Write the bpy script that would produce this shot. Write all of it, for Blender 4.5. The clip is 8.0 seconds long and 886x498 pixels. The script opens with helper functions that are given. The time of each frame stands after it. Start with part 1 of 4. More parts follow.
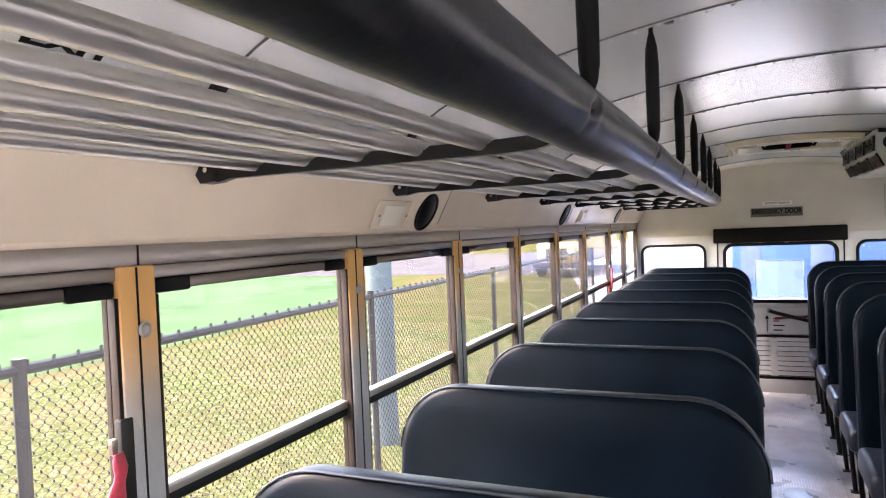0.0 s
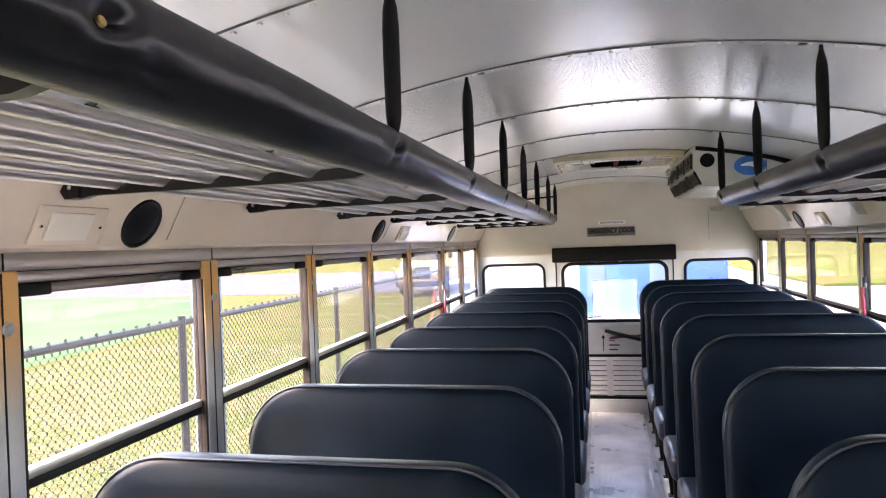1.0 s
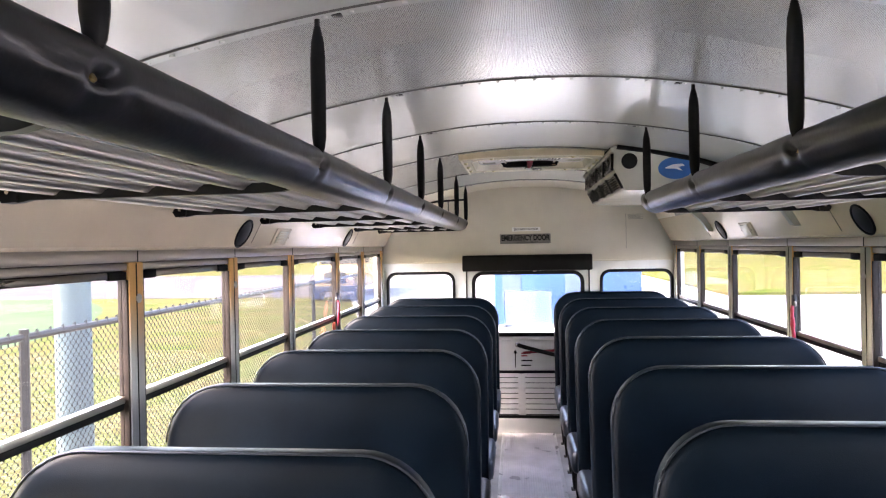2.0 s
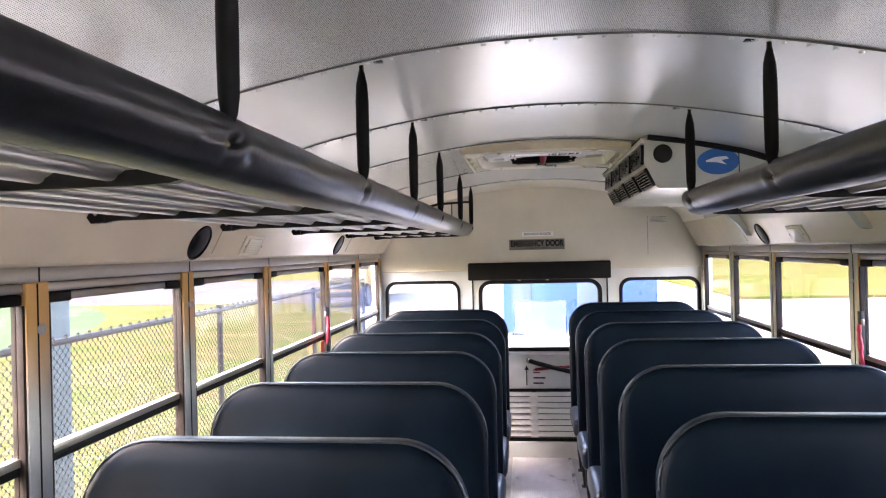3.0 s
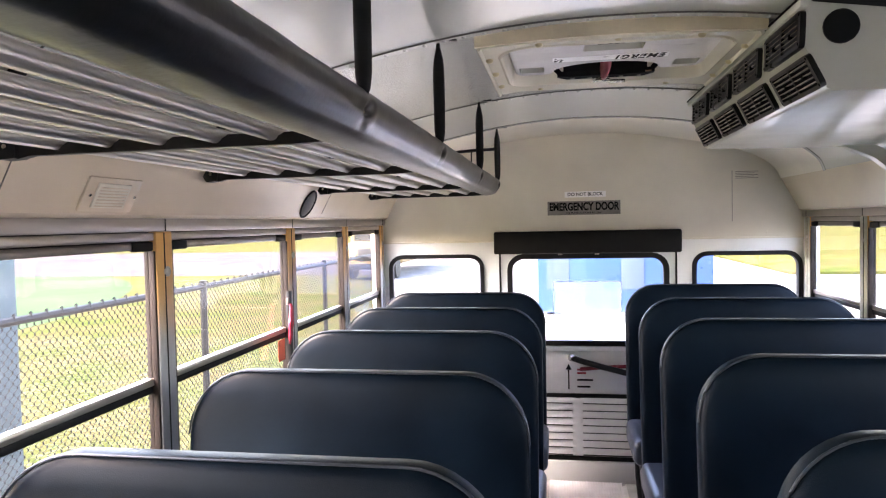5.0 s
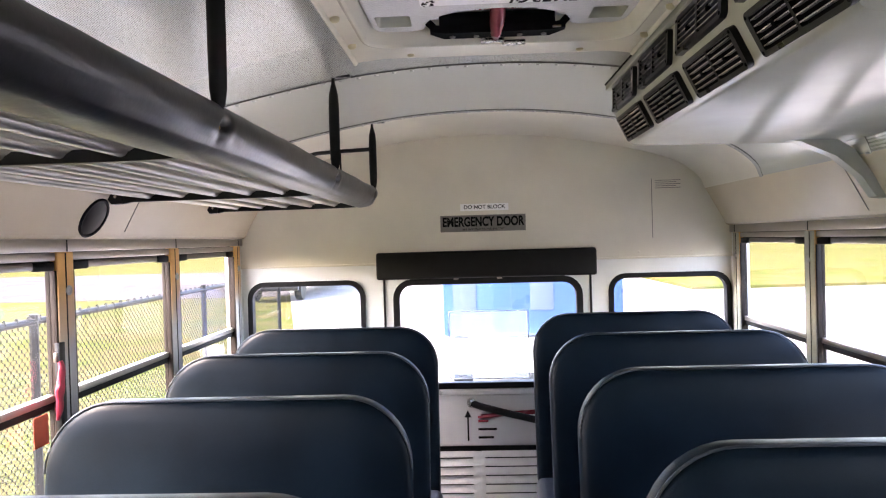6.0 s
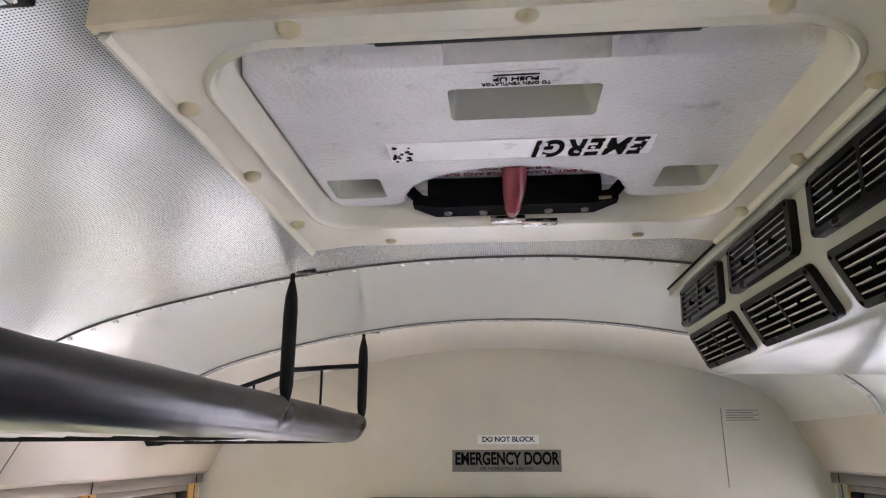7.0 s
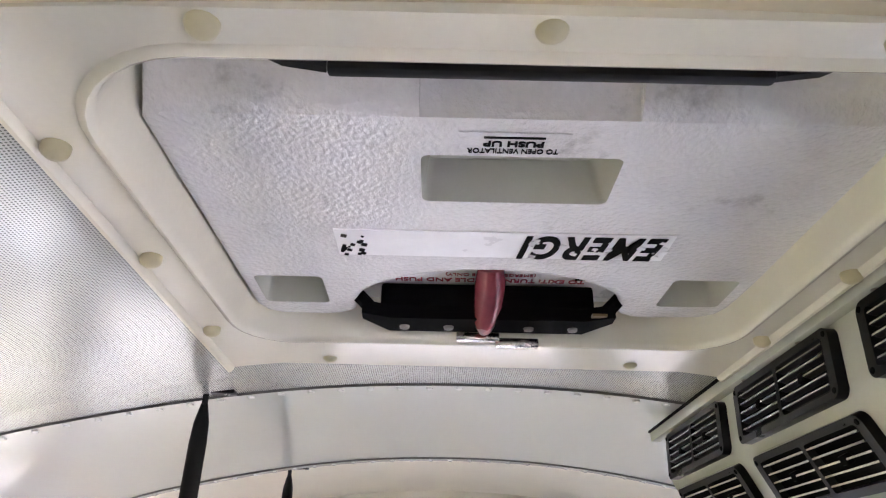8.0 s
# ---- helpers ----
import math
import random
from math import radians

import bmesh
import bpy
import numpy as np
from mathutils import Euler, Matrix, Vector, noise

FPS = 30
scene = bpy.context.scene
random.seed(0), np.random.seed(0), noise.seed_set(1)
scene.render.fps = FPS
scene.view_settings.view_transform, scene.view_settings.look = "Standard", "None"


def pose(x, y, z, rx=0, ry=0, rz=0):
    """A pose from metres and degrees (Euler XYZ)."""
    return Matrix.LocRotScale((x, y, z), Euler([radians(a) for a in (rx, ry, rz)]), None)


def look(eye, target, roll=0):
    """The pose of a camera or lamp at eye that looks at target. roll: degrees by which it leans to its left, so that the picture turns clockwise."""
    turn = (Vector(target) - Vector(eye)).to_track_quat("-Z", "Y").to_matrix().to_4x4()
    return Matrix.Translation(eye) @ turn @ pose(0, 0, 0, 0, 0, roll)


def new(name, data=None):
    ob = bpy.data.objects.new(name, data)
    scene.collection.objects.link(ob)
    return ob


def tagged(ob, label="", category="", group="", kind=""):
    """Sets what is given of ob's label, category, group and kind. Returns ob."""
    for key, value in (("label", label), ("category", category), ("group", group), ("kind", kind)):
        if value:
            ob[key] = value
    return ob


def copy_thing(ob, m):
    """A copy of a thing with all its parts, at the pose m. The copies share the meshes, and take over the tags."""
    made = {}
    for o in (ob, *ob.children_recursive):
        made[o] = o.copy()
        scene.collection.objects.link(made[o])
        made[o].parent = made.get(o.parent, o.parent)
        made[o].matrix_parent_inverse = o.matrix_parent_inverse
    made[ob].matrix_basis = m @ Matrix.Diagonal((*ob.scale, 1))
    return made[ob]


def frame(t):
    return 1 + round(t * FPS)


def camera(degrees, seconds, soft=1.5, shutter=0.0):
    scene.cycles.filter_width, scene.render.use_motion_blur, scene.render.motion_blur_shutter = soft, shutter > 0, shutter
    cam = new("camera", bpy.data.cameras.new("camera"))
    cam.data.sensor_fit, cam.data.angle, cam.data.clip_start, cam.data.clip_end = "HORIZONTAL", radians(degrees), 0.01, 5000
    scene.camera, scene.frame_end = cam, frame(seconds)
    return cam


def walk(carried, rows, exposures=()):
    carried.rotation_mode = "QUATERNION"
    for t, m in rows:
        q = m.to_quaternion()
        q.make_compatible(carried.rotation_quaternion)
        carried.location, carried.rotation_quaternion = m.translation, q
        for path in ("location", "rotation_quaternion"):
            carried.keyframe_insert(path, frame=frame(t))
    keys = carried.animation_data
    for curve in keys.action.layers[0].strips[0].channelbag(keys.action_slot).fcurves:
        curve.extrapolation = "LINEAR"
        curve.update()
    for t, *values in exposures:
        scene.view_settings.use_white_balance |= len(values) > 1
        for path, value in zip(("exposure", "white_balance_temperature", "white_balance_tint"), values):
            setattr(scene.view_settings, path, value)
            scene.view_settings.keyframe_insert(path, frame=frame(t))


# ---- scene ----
cam = camera(66.0, 8.0, soft=1.15)
PATH = [
    (0, (-0.257, -0.841, 1.564), (-1.066, 0.987, 1.51), -2.4),
    (0.5, (-0.135, -0.6, 1.561), (-0.797, 1.287, 1.556), -2.6),
    (1, (-0.103, -0.359, 1.549), (-0.549, 1.591, 1.534), -2.1),
    (1.5, (-0.118, -0.084, 1.562), (-0.39, 1.897, 1.552), -1.5),
    (1.7, (-0.088, 0.016, 1.552), (-0.321, 2.002, 1.541), -1.2),
    (2.8, (-0.046, 0.59, 1.579), (-0.252, 2.58, 1.582), -1.0),
    (3, (-0.08, 0.66, 1.577), (-0.32, 2.645, 1.581), -1.4),
    (3.5, (-0.123, 0.943, 1.551), (-0.524, 2.902, 1.541), -1.7),
    (4, (-0.148, 1.21, 1.549), (-0.721, 3.126, 1.518), -1.9),
    (4.5, (-0.188, 1.478, 1.561), (-0.719, 3.406, 1.514), -1.8),
    (5, (-0.134, 1.806, 1.534), (-0.472, 3.776, 1.458), -1.2),
    (5.2, (-0.09, 1.951, 1.532), (-0.338, 3.934, 1.453), -1.1),
    (6.3, (-0.027, 2.724, 1.532), (-0.101, 4.722, 1.584), -1.7),
    (6.5, (0.005, 2.852, 1.559), (-0.104, 4.84, 1.743), -1.2),
    (7, (-0.011, 3.111, 1.648), (-0.168, 5.023, 2.211), -0.2),
    (7.5, (-0.039, 3.238, 1.691), (-0.112, 5.076, 2.478), 0.7),
    (8, (-0.042, 3.307, 1.7), (-0.035, 5.089, 2.608), 1.1),
]

walk(cam, [(t, look(eye, target, roll)) for t, eye, target, roll in PATH], [(0.0, 4.6, 7100, 25), (1.0, 4.9, 7100, 25), (3.5, 4.95, 7100, 25), (5.2, 4.95, 7100, 25), (6.5, 5.0, 7000, 24), (8.0, 5.5, 6900, 24)])

# ---- world and light ----
world = bpy.data.worlds.new("world")
scene.world = world
world.use_nodes = True
wn = world.node_tree
sky = wn.nodes.new("ShaderNodeTexSky")
sky.sky_type = "NISHITA"
sky.sun_disc = False
sky.sun_elevation, sky.sun_rotation = radians(48), radians(250)
sky.dust_density = 3.0
wn.links.new(sky.outputs[0], wn.nodes["Background"].inputs[0])
wn.nodes["Background"].inputs[1].default_value = 0.15
sun = new("sun", bpy.data.lights.new("sun", "SUN"))
sun.data.energy, sun.data.angle, sun.data.color = 0.9, radians(20), (1.0, 0.95, 0.88)
sun.matrix_world = look((-9, -3, 12), (0, 0, 0))

# ---- materials ----


def mat(name, color, rough=0.5, metal=0.0, var=0.12, scale=6.0, bump=0.0, bscale=120.0, color2=None, stretch=(1, 1, 1), rvar=0.1, spec=0.5):
    m = bpy.data.materials.new(name)
    m.use_nodes = True
    nt = m.node_tree
    b = nt.nodes["Principled BSDF"]
    tc = nt.nodes.new("ShaderNodeTexCoord")
    mp = nt.nodes.new("ShaderNodeMapping")
    mp.inputs["Scale"].default_value = stretch
    nt.links.new(tc.outputs["Object"], mp.inputs[0])
    n1 = nt.nodes.new("ShaderNodeTexNoise")
    n1.inputs["Scale"].default_value, n1.inputs["Detail"].default_value = scale, 6
    nt.links.new(mp.outputs[0], n1.inputs["Vector"])
    n2 = nt.nodes.new("ShaderNodeTexNoise")
    n2.inputs["Scale"].default_value, n2.inputs["Detail"].default_value = bscale, 3
    nt.links.new(mp.outputs[0], n2.inputs["Vector"])
    ramp = nt.nodes.new("ShaderNodeValToRGB")
    c2 = color2 or tuple(max(0, c * (1 - var * 2)) for c in color)
    ramp.color_ramp.elements[0].color, ramp.color_ramp.elements[1].color = (*c2, 1), (*color, 1)
    ramp.color_ramp.elements[0].position, ramp.color_ramp.elements[1].position = 0.3, 0.62
    nt.links.new(n1.outputs[0], ramp.inputs[0])
    mix = nt.nodes.new("ShaderNodeMix")
    mix.data_type, mix.blend_type = "RGBA", "MULTIPLY"
    mix.inputs[0].default_value = var
    nt.links.new(ramp.outputs[0], mix.inputs[6])
    nt.links.new(n2.outputs[0], mix.inputs[7])
    nt.links.new(mix.outputs[2], b.inputs["Base Color"])
    mr = nt.nodes.new("ShaderNodeMapRange")
    mr.inputs[3].default_value, mr.inputs[4].default_value = max(0.02, rough - rvar), min(1, rough + rvar)
    nt.links.new(n1.outputs[0], mr.inputs[0])
    nt.links.new(mr.outputs[0], b.inputs["Roughness"])
    b.inputs["Metallic"].default_value = metal
    b.inputs["Specular IOR Level"].default_value = spec
    if bump:
        bp = nt.nodes.new("ShaderNodeBump")
        bp.inputs["Strength"].default_value, bp.inputs["Distance"].default_value = bump, 0.002
        nt.links.new(n2.outputs[0], bp.inputs["Height"])
        nt.links.new(bp.outputs[0], b.inputs["Normal"])
    return m


def glass_mat(name, tint=(0.96, 0.97, 0.97), dust=0.004):
    """Clear pane: mostly see-through, a gloss that grows at grazing angles."""
    m = bpy.data.materials.new(name)
    m.use_nodes = True
    nt = m.node_tree
    nt.nodes.remove(nt.nodes["Principled BSDF"])
    tr, gl, lw, mx = (nt.nodes.new("ShaderNode" + k) for k in ("BsdfTransparent", "BsdfGlossy", "LayerWeight", "MixShader"))
    tr.inputs[0].default_value = (*tint, 1)
    gl.inputs["Roughness"].default_value = 0.03
    pw, ma = nt.nodes.new("ShaderNodeMath"), nt.nodes.new("ShaderNodeMath")
    pw.operation, ma.operation = "POWER", "MULTIPLY_ADD"
    pw.inputs[1].default_value = 5.0
    ma.inputs[1].default_value, ma.inputs[2].default_value = 0.45, 0.025
    nt.links.new(lw.outputs["Facing"], pw.inputs[0])
    nt.links.new(pw.outputs[0], ma.inputs[0])
    nt.links.new(ma.outputs[0], mx.inputs[0])
    nt.links.new(tr.outputs[0], mx.inputs[1])
    nt.links.new(gl.outputs[0], mx.inputs[2])
    # thin film of dust, uneven over the pane
    tl, dm = nt.nodes.new("ShaderNodeBsdfTranslucent"), nt.nodes.new("ShaderNodeMixShader")
    tl.inputs[0].default_value = (0.88, 0.90, 0.92, 1)
    tc, nz, mr = (nt.nodes.new("ShaderNode" + k) for k in ("TexCoord", "TexNoise", "MapRange"))
    nz.inputs["Scale"].default_value, nz.inputs["Detail"].default_value = 3.0, 5.0
    mr.inputs[3].default_value, mr.inputs[4].default_value = dust * 0.5, dust * 1.5
    nt.links.new(tc.outputs["Object"], nz.inputs["Vector"])
    nt.links.new(nz.outputs[0], mr.inputs[0])
    nt.links.new(mr.outputs[0], dm.inputs[0])
    nt.links.new(mx.outputs[0], dm.inputs[1])
    nt.links.new(tl.outputs[0], dm.inputs[2])
    nt.links.new(dm.outputs[0], nt.nodes["Material Output"].inputs[0])
    return m


def perforated(name, base):
    """Bare sheet with rows of small punched holes, 3.6 mm apart."""
    m = base.copy()
    m.name = name
    nt = m.node_tree
    b = nt.nodes["Principled BSDF"]
    tc = nt.nodes.new("ShaderNodeTexCoord")
    vm = nt.nodes.new("ShaderNodeVectorMath")
    vm.operation = "MULTIPLY"
    vm.inputs[1].default_value = (280, 280, 0)
    fr = nt.nodes.new("ShaderNodeVectorMath")
    fr.operation = "FRACTION"
    sb = nt.nodes.new("ShaderNodeVectorMath")
    sb.operation = "SUBTRACT"
    sb.inputs[1].default_value = (0.5, 0.5, 0)
    ln = nt.nodes.new("ShaderNodeVectorMath")
    ln.operation = "LENGTH"
    nt.links.new(tc.outputs["Object"], vm.inputs[0])
    nt.links.new(vm.outputs[0], fr.inputs[0])
    nt.links.new(fr.outputs[0], sb.inputs[0])
    nt.links.new(sb.outputs[0], ln.inputs[0])
    cmp = nt.nodes.new("ShaderNodeMath")
    cmp.operation = "LESS_THAN"
    cmp.inputs[1].default_value = 0.29
    nt.links.new(ln.outputs["Value"], cmp.inputs[0])
    old = b.inputs["Base Color"].links[0].from_socket
    mix = nt.nodes.new("ShaderNodeMix")
    mix.data_type = "RGBA"
    nt.links.new(cmp.outputs[0], mix.inputs[0])
    nt.links.new(old, mix.inputs[6])
    mix.inputs[7].default_value = (0.22, 0.22, 0.21, 1)
    nt.links.new(mix.outputs[2], b.inputs["Base Color"])
    return m


def tan_metal_post(name):
    """Tan over the upper post, blending to bare grey metal lower down."""
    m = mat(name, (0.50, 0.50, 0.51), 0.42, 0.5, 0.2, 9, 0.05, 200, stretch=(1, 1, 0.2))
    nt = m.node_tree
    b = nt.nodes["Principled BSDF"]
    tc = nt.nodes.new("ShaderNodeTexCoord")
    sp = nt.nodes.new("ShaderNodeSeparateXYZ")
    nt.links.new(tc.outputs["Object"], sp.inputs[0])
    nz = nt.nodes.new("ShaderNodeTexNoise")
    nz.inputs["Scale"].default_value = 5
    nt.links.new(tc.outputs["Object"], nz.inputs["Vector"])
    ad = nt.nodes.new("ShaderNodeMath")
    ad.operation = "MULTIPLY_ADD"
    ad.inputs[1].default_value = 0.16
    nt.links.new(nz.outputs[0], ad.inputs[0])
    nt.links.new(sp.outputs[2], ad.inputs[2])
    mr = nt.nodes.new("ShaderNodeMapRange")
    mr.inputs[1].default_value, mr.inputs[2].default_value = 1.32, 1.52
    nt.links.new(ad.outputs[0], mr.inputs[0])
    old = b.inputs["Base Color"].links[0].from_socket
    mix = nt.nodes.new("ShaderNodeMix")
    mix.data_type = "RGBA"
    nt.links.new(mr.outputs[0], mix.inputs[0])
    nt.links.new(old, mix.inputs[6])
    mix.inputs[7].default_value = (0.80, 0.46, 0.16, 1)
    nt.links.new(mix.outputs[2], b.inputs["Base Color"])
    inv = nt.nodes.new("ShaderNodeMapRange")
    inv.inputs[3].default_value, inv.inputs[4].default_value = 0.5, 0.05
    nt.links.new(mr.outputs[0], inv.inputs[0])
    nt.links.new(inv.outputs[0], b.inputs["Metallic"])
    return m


def blades(name):
    """Grass blades, each of its own tone: dark green, yellow-green or straw, in drifts."""
    m = bpy.data.materials.new(name)
    m.use_nodes = True
    nt = m.node_tree
    b = nt.nodes["Principled BSDF"]
    geo, tc, nz, ma, ramp = (nt.nodes.new("ShaderNode" + k) for k in ("NewGeometry", "TexCoord", "TexNoise", "Math", "ValToRGB"))
    nz.inputs["Scale"].default_value, nz.inputs["Detail"].default_value = 1.3, 5
    nt.links.new(tc.outputs["Object"], nz.inputs["Vector"])
    ma.operation, ma.inputs[1].default_value = "MULTIPLY_ADD", 0.6
    nt.links.new(geo.outputs["Random Per Island"], ma.inputs[0])
    sub = nt.nodes.new("ShaderNodeMath")
    sub.operation, sub.inputs[1].default_value = "SUBTRACT", 0.3
    nt.links.new(nz.outputs[0], sub.inputs[0])
    nt.links.new(sub.outputs[0], ma.inputs[2])
    el = ramp.color_ramp.elements
    el[0].position, el[0].color = 0.1, (0.024, 0.048, 0.006, 1)
    el[1].position, el[1].color = 0.85, (0.078, 0.062, 0.027, 1)
    mid = el.new(0.45)
    mid.color = (0.048, 0.058, 0.010, 1)
    nt.links.new(ma.outputs[0], ramp.inputs[0])
    nt.links.new(ramp.outputs[0], b.inputs["Base Color"])
    b.inputs["Roughness"].default_value, b.inputs["Specular IOR Level"].default_value = 0.8, 0.1
    return m


def scuff(m):
    """Grey rubbed-in smudges, a few centimetres long, over a painted surface."""
    nt = m.node_tree
    b = nt.nodes["Principled BSDF"]
    tc, nz, mr, mix = (nt.nodes.new("ShaderNode" + k) for k in ("TexCoord", "TexNoise", "MapRange", "Mix"))
    nz.inputs["Scale"].default_value, nz.inputs["Detail"].default_value, nz.inputs["Roughness"].default_value = 11, 8, 0.72
    mr.inputs[1].default_value, mr.inputs[2].default_value, mr.inputs[4].default_value = 0.60, 0.72, 0.6
    mix.data_type = "RGBA"
    old = b.inputs["Base Color"].links[0].from_socket
    nt.links.new(tc.outputs["Object"], nz.inputs["Vector"])
    nt.links.new(nz.outputs[0], mr.inputs[0])
    nt.links.new(mr.outputs[0], mix.inputs[0])
    nt.links.new(old, mix.inputs[6])
    mix.inputs[7].default_value = (0.30, 0.29, 0.28, 1)
    nt.links.new(mix.outputs[2], b.inputs["Base Color"])


M_CEIL = mat("ceiling_metal", (0.82, 0.84, 0.80), 0.25, 0.5, 0.03, 2.5, 0.0, 60, color2=(0.80, 0.825, 0.785), stretch=(1, 0.25, 1), rvar=0.0)
M_GAP = mat("seam_shade", (0.10, 0.10, 0.095), 0.6, 0, 0.2, 20)
M_PERF = perforated("perforated_sheet", M_CEIL)
M_BEIGE = mat("beige_panel", (0.68, 0.59, 0.45), 0.25, 0, 0.05, 3, 0.06, 300, rvar=0.02)
M_REAR = mat("cream_paint", (0.70, 0.66, 0.55), 0.42, 0, 0.06, 3, 0.06, 250)
M_WALL = mat("grey_white_paint", (0.76, 0.77, 0.76), 0.4, 0, 0.06, 4, 0.05, 200)
M_ALU = mat("brushed_aluminium", (0.58, 0.58, 0.57), 0.34, 0.9, 0.12, 8, 0.06, 150, stretch=(1, 0.1, 1))
M_DARKALU = mat("tarnished_aluminium", (0.33, 0.29, 0.26), 0.3, 0.85, 0.2, 10, 0.06, 150, stretch=(1, 0.1, 1))
M_RAIL = mat("brown_anodised", (0.030, 0.022, 0.018), 0.55, 0.0, 0.3, 12, spec=0.12)
M_MATTE = mat("matt_black_steel", (0.007, 0.007, 0.008), 0.75, 0, 0.2, 12, 0.05, 200, spec=0.04)
M_BEZEL = mat("black_bezel_plastic", (0.012, 0.012, 0.013), 0.3, 0, 0.15, 20, 0.05, 300, spec=0.2)
M_LIP = mat("bright_lip", (0.85, 0.85, 0.84), 0.22, 1.0, 0.05, 20)
M_HEAD = mat("dull_header", (0.50, 0.45, 0.40), 0.34, 0.8, 0.12, 6, 0.06, 150, stretch=(1, 0.1, 1))
M_POST = tan_metal_post("tan_metal_post")
M_SHADEP = mat("grey_green_post_shade", (0.50, 0.50, 0.42), 0.4, 0.2, 0.15, 6, 0.05, 150, stretch=(1, 1, 0.2))
M_ROD = mat("rod_aluminium", (0.58, 0.55, 0.50), 0.34, 0.85, 0.1, 12, 0.03, 200, stretch=(1, 0.1, 1))
M_BLACK = mat("black_metal", (0.008, 0.008, 0.009), 0.4, 0.1, 0.2, 10, 0.05, 200, spec=0.3)
M_BOLSTER = mat("black_vinyl_pad", (0.006, 0.006, 0.0065), 0.30, 0, 0.2, 5, 0.15, 90, rvar=0.06, spec=0.5)
M_RUBBER = mat("black_rubber", (0.006, 0.006, 0.007), 0.55, 0, 0.2, 14, 0.1, 90, spec=0.2)
M_SEAT = mat("navy_vinyl", (0.0019, 0.0060, 0.0112), 0.40, 0, 0.25, 5, 0.18, 420, rvar=0.08, spec=0.08)
# paler than the backs: the cushions' bright glints are put into the colour
M_CUSHION = mat("paler_navy_vinyl", (0.035, 0.042, 0.055), 0.36, 0, 0.3, 6, 0.2, 300, color2=(0.010, 0.016, 0.027), spec=0.5)
# lighter than the seat vinyl, to carry the highlight along the edges
M_PIPE = mat("navy_piping", (0.018, 0.022, 0.028), 0.3, 0, 0.0, 3, rvar=0.0, spec=0.5)
M_FLOOR = mat("grey_floor", (0.70, 0.70, 0.71), 0.35, 0, 0.2, 6, 0.1, 90)
M_AISLE = mat("aisle_rubber", (0.92, 0.89, 0.92), 0.28, 0, 0.12, 5, 0.1, 120, rvar=0.02, spec=0.8)
M_TRIM = mat("pale_trim", (0.84, 0.84, 0.84), 0.3, 0.3, 0.1, 8)
M_HATCH = mat("hatch_plastic", (0.76, 0.73, 0.60), 0.2, 0, 0.05, 4, 0.03, 200, rvar=0.05, spec=0.7)
M_LINER = mat("hatch_liner", (0.85, 0.84, 0.83), 0.26, 0, 0.14, 9, 0.9, 190, color2=(0.76, 0.75, 0.74), rvar=0.02, spec=0.9)
scuff(M_LINER)
M_AGED = mat("yellowed_plastic", (0.68, 0.60, 0.42), 0.35, 0, 0.1, 8, 0.05, 120)
M_BEIGEP = mat("knob_plastic", (0.52, 0.47, 0.29), 0.35, 0, 0.08, 30)
M_AC = mat("grey_cream_plastic", (0.54, 0.55, 0.48), 0.16, 0, 0.06, 5, 0.05, 350, rvar=0.04)
M_RED = mat("red_handle", (0.30, 0.05, 0.065), 0.25, 0, 0.15, 20)
M_VENT = mat("vent_plastic", (0.012, 0.012, 0.013), 0.4, 0.0, 0.1, 20)
M_REDC = mat("red_strap", (0.42, 0.02, 0.05), 0.6, 0, 0.2, 40, 0.3, 400)
M_ORANGE = mat("orange_tag", (0.8, 0.13, 0.06), 0.6, 0, 0.1, 20)
M_STEEL = mat("bright_steel", (0.72, 0.70, 0.66), 0.25, 1.0, 0.1, 30)
M_BRASS = mat("brass_screw", (0.65, 0.48, 0.2), 0.3, 1.0, 0.1, 40)
M_WHITE = mat("white_label", (0.88, 0.88, 0.87), 0.3, 0, 0.05, 20)
M_SILVER = mat("silver_label", (0.22, 0.21, 0.19), 0.5, 0.0, 0.1, 30)
M_INK = mat("black_ink", (0.012, 0.012, 0.012), 0.8, 0, 0.1, 30, spec=0.05)
M_BLUE = mat("blue_sticker", (0.02, 0.16, 0.5), 0.35, 0, 0.08, 20)
M_GLASS = glass_mat("window_glass")
M_REARGL = glass_mat("dusty_rear_glass", dust=0.006)
M_SHEET = glass_mat("clear_plastic_sheet", (0.9, 0.92, 0.95), 0.06)
M_FILM = mat("clear_film", (0.8, 0.82, 0.85), 0.3, 0, 0.05, 10)
M_GRASS = mat("dry_grass", (0.060, 0.050, 0.021), 0.95, 0, 0.45, 0.7, 0.2, 14, color2=(0.031, 0.047, 0.008), spec=0)
M_BLADE = blades("grass_blade")
M_TURF = mat("sports_turf", (0.034, 0.066, 0.030), 0.9, 0, 0.15, 0.3, 0.3, 30, spec=0)
M_CONC = mat("pale_concrete", (0.165, 0.164, 0.16), 0.9, 0, 0.15, 0.8, 0.3, 30, spec=0.0)
M_PATH = mat("grey_paving", (0.050, 0.048, 0.051), 0.95, 0, 0.15, 0.6, 0.3, 30, spec=0.0)
M_GALV = mat("galvanised_wire", (0.010, 0.011, 0.0115), 0.5, 0.2, 0.2, 20, spec=0.1)
M_POLE = mat("pale_pole", (0.060, 0.086, 0.090), 0.8, 0, 0.12, 3, 0.1, 40, stretch=(1, 1, 0.2), spec=0.1)
M_YELLOW = mat("bus_yellow", (0.24, 0.155, 0.06), 0.35, 0, 0.08, 2)
M_TRUCK = mat("blue_paint", (0.020, 0.062, 0.19), 0.3, 0, 0.1, 1)
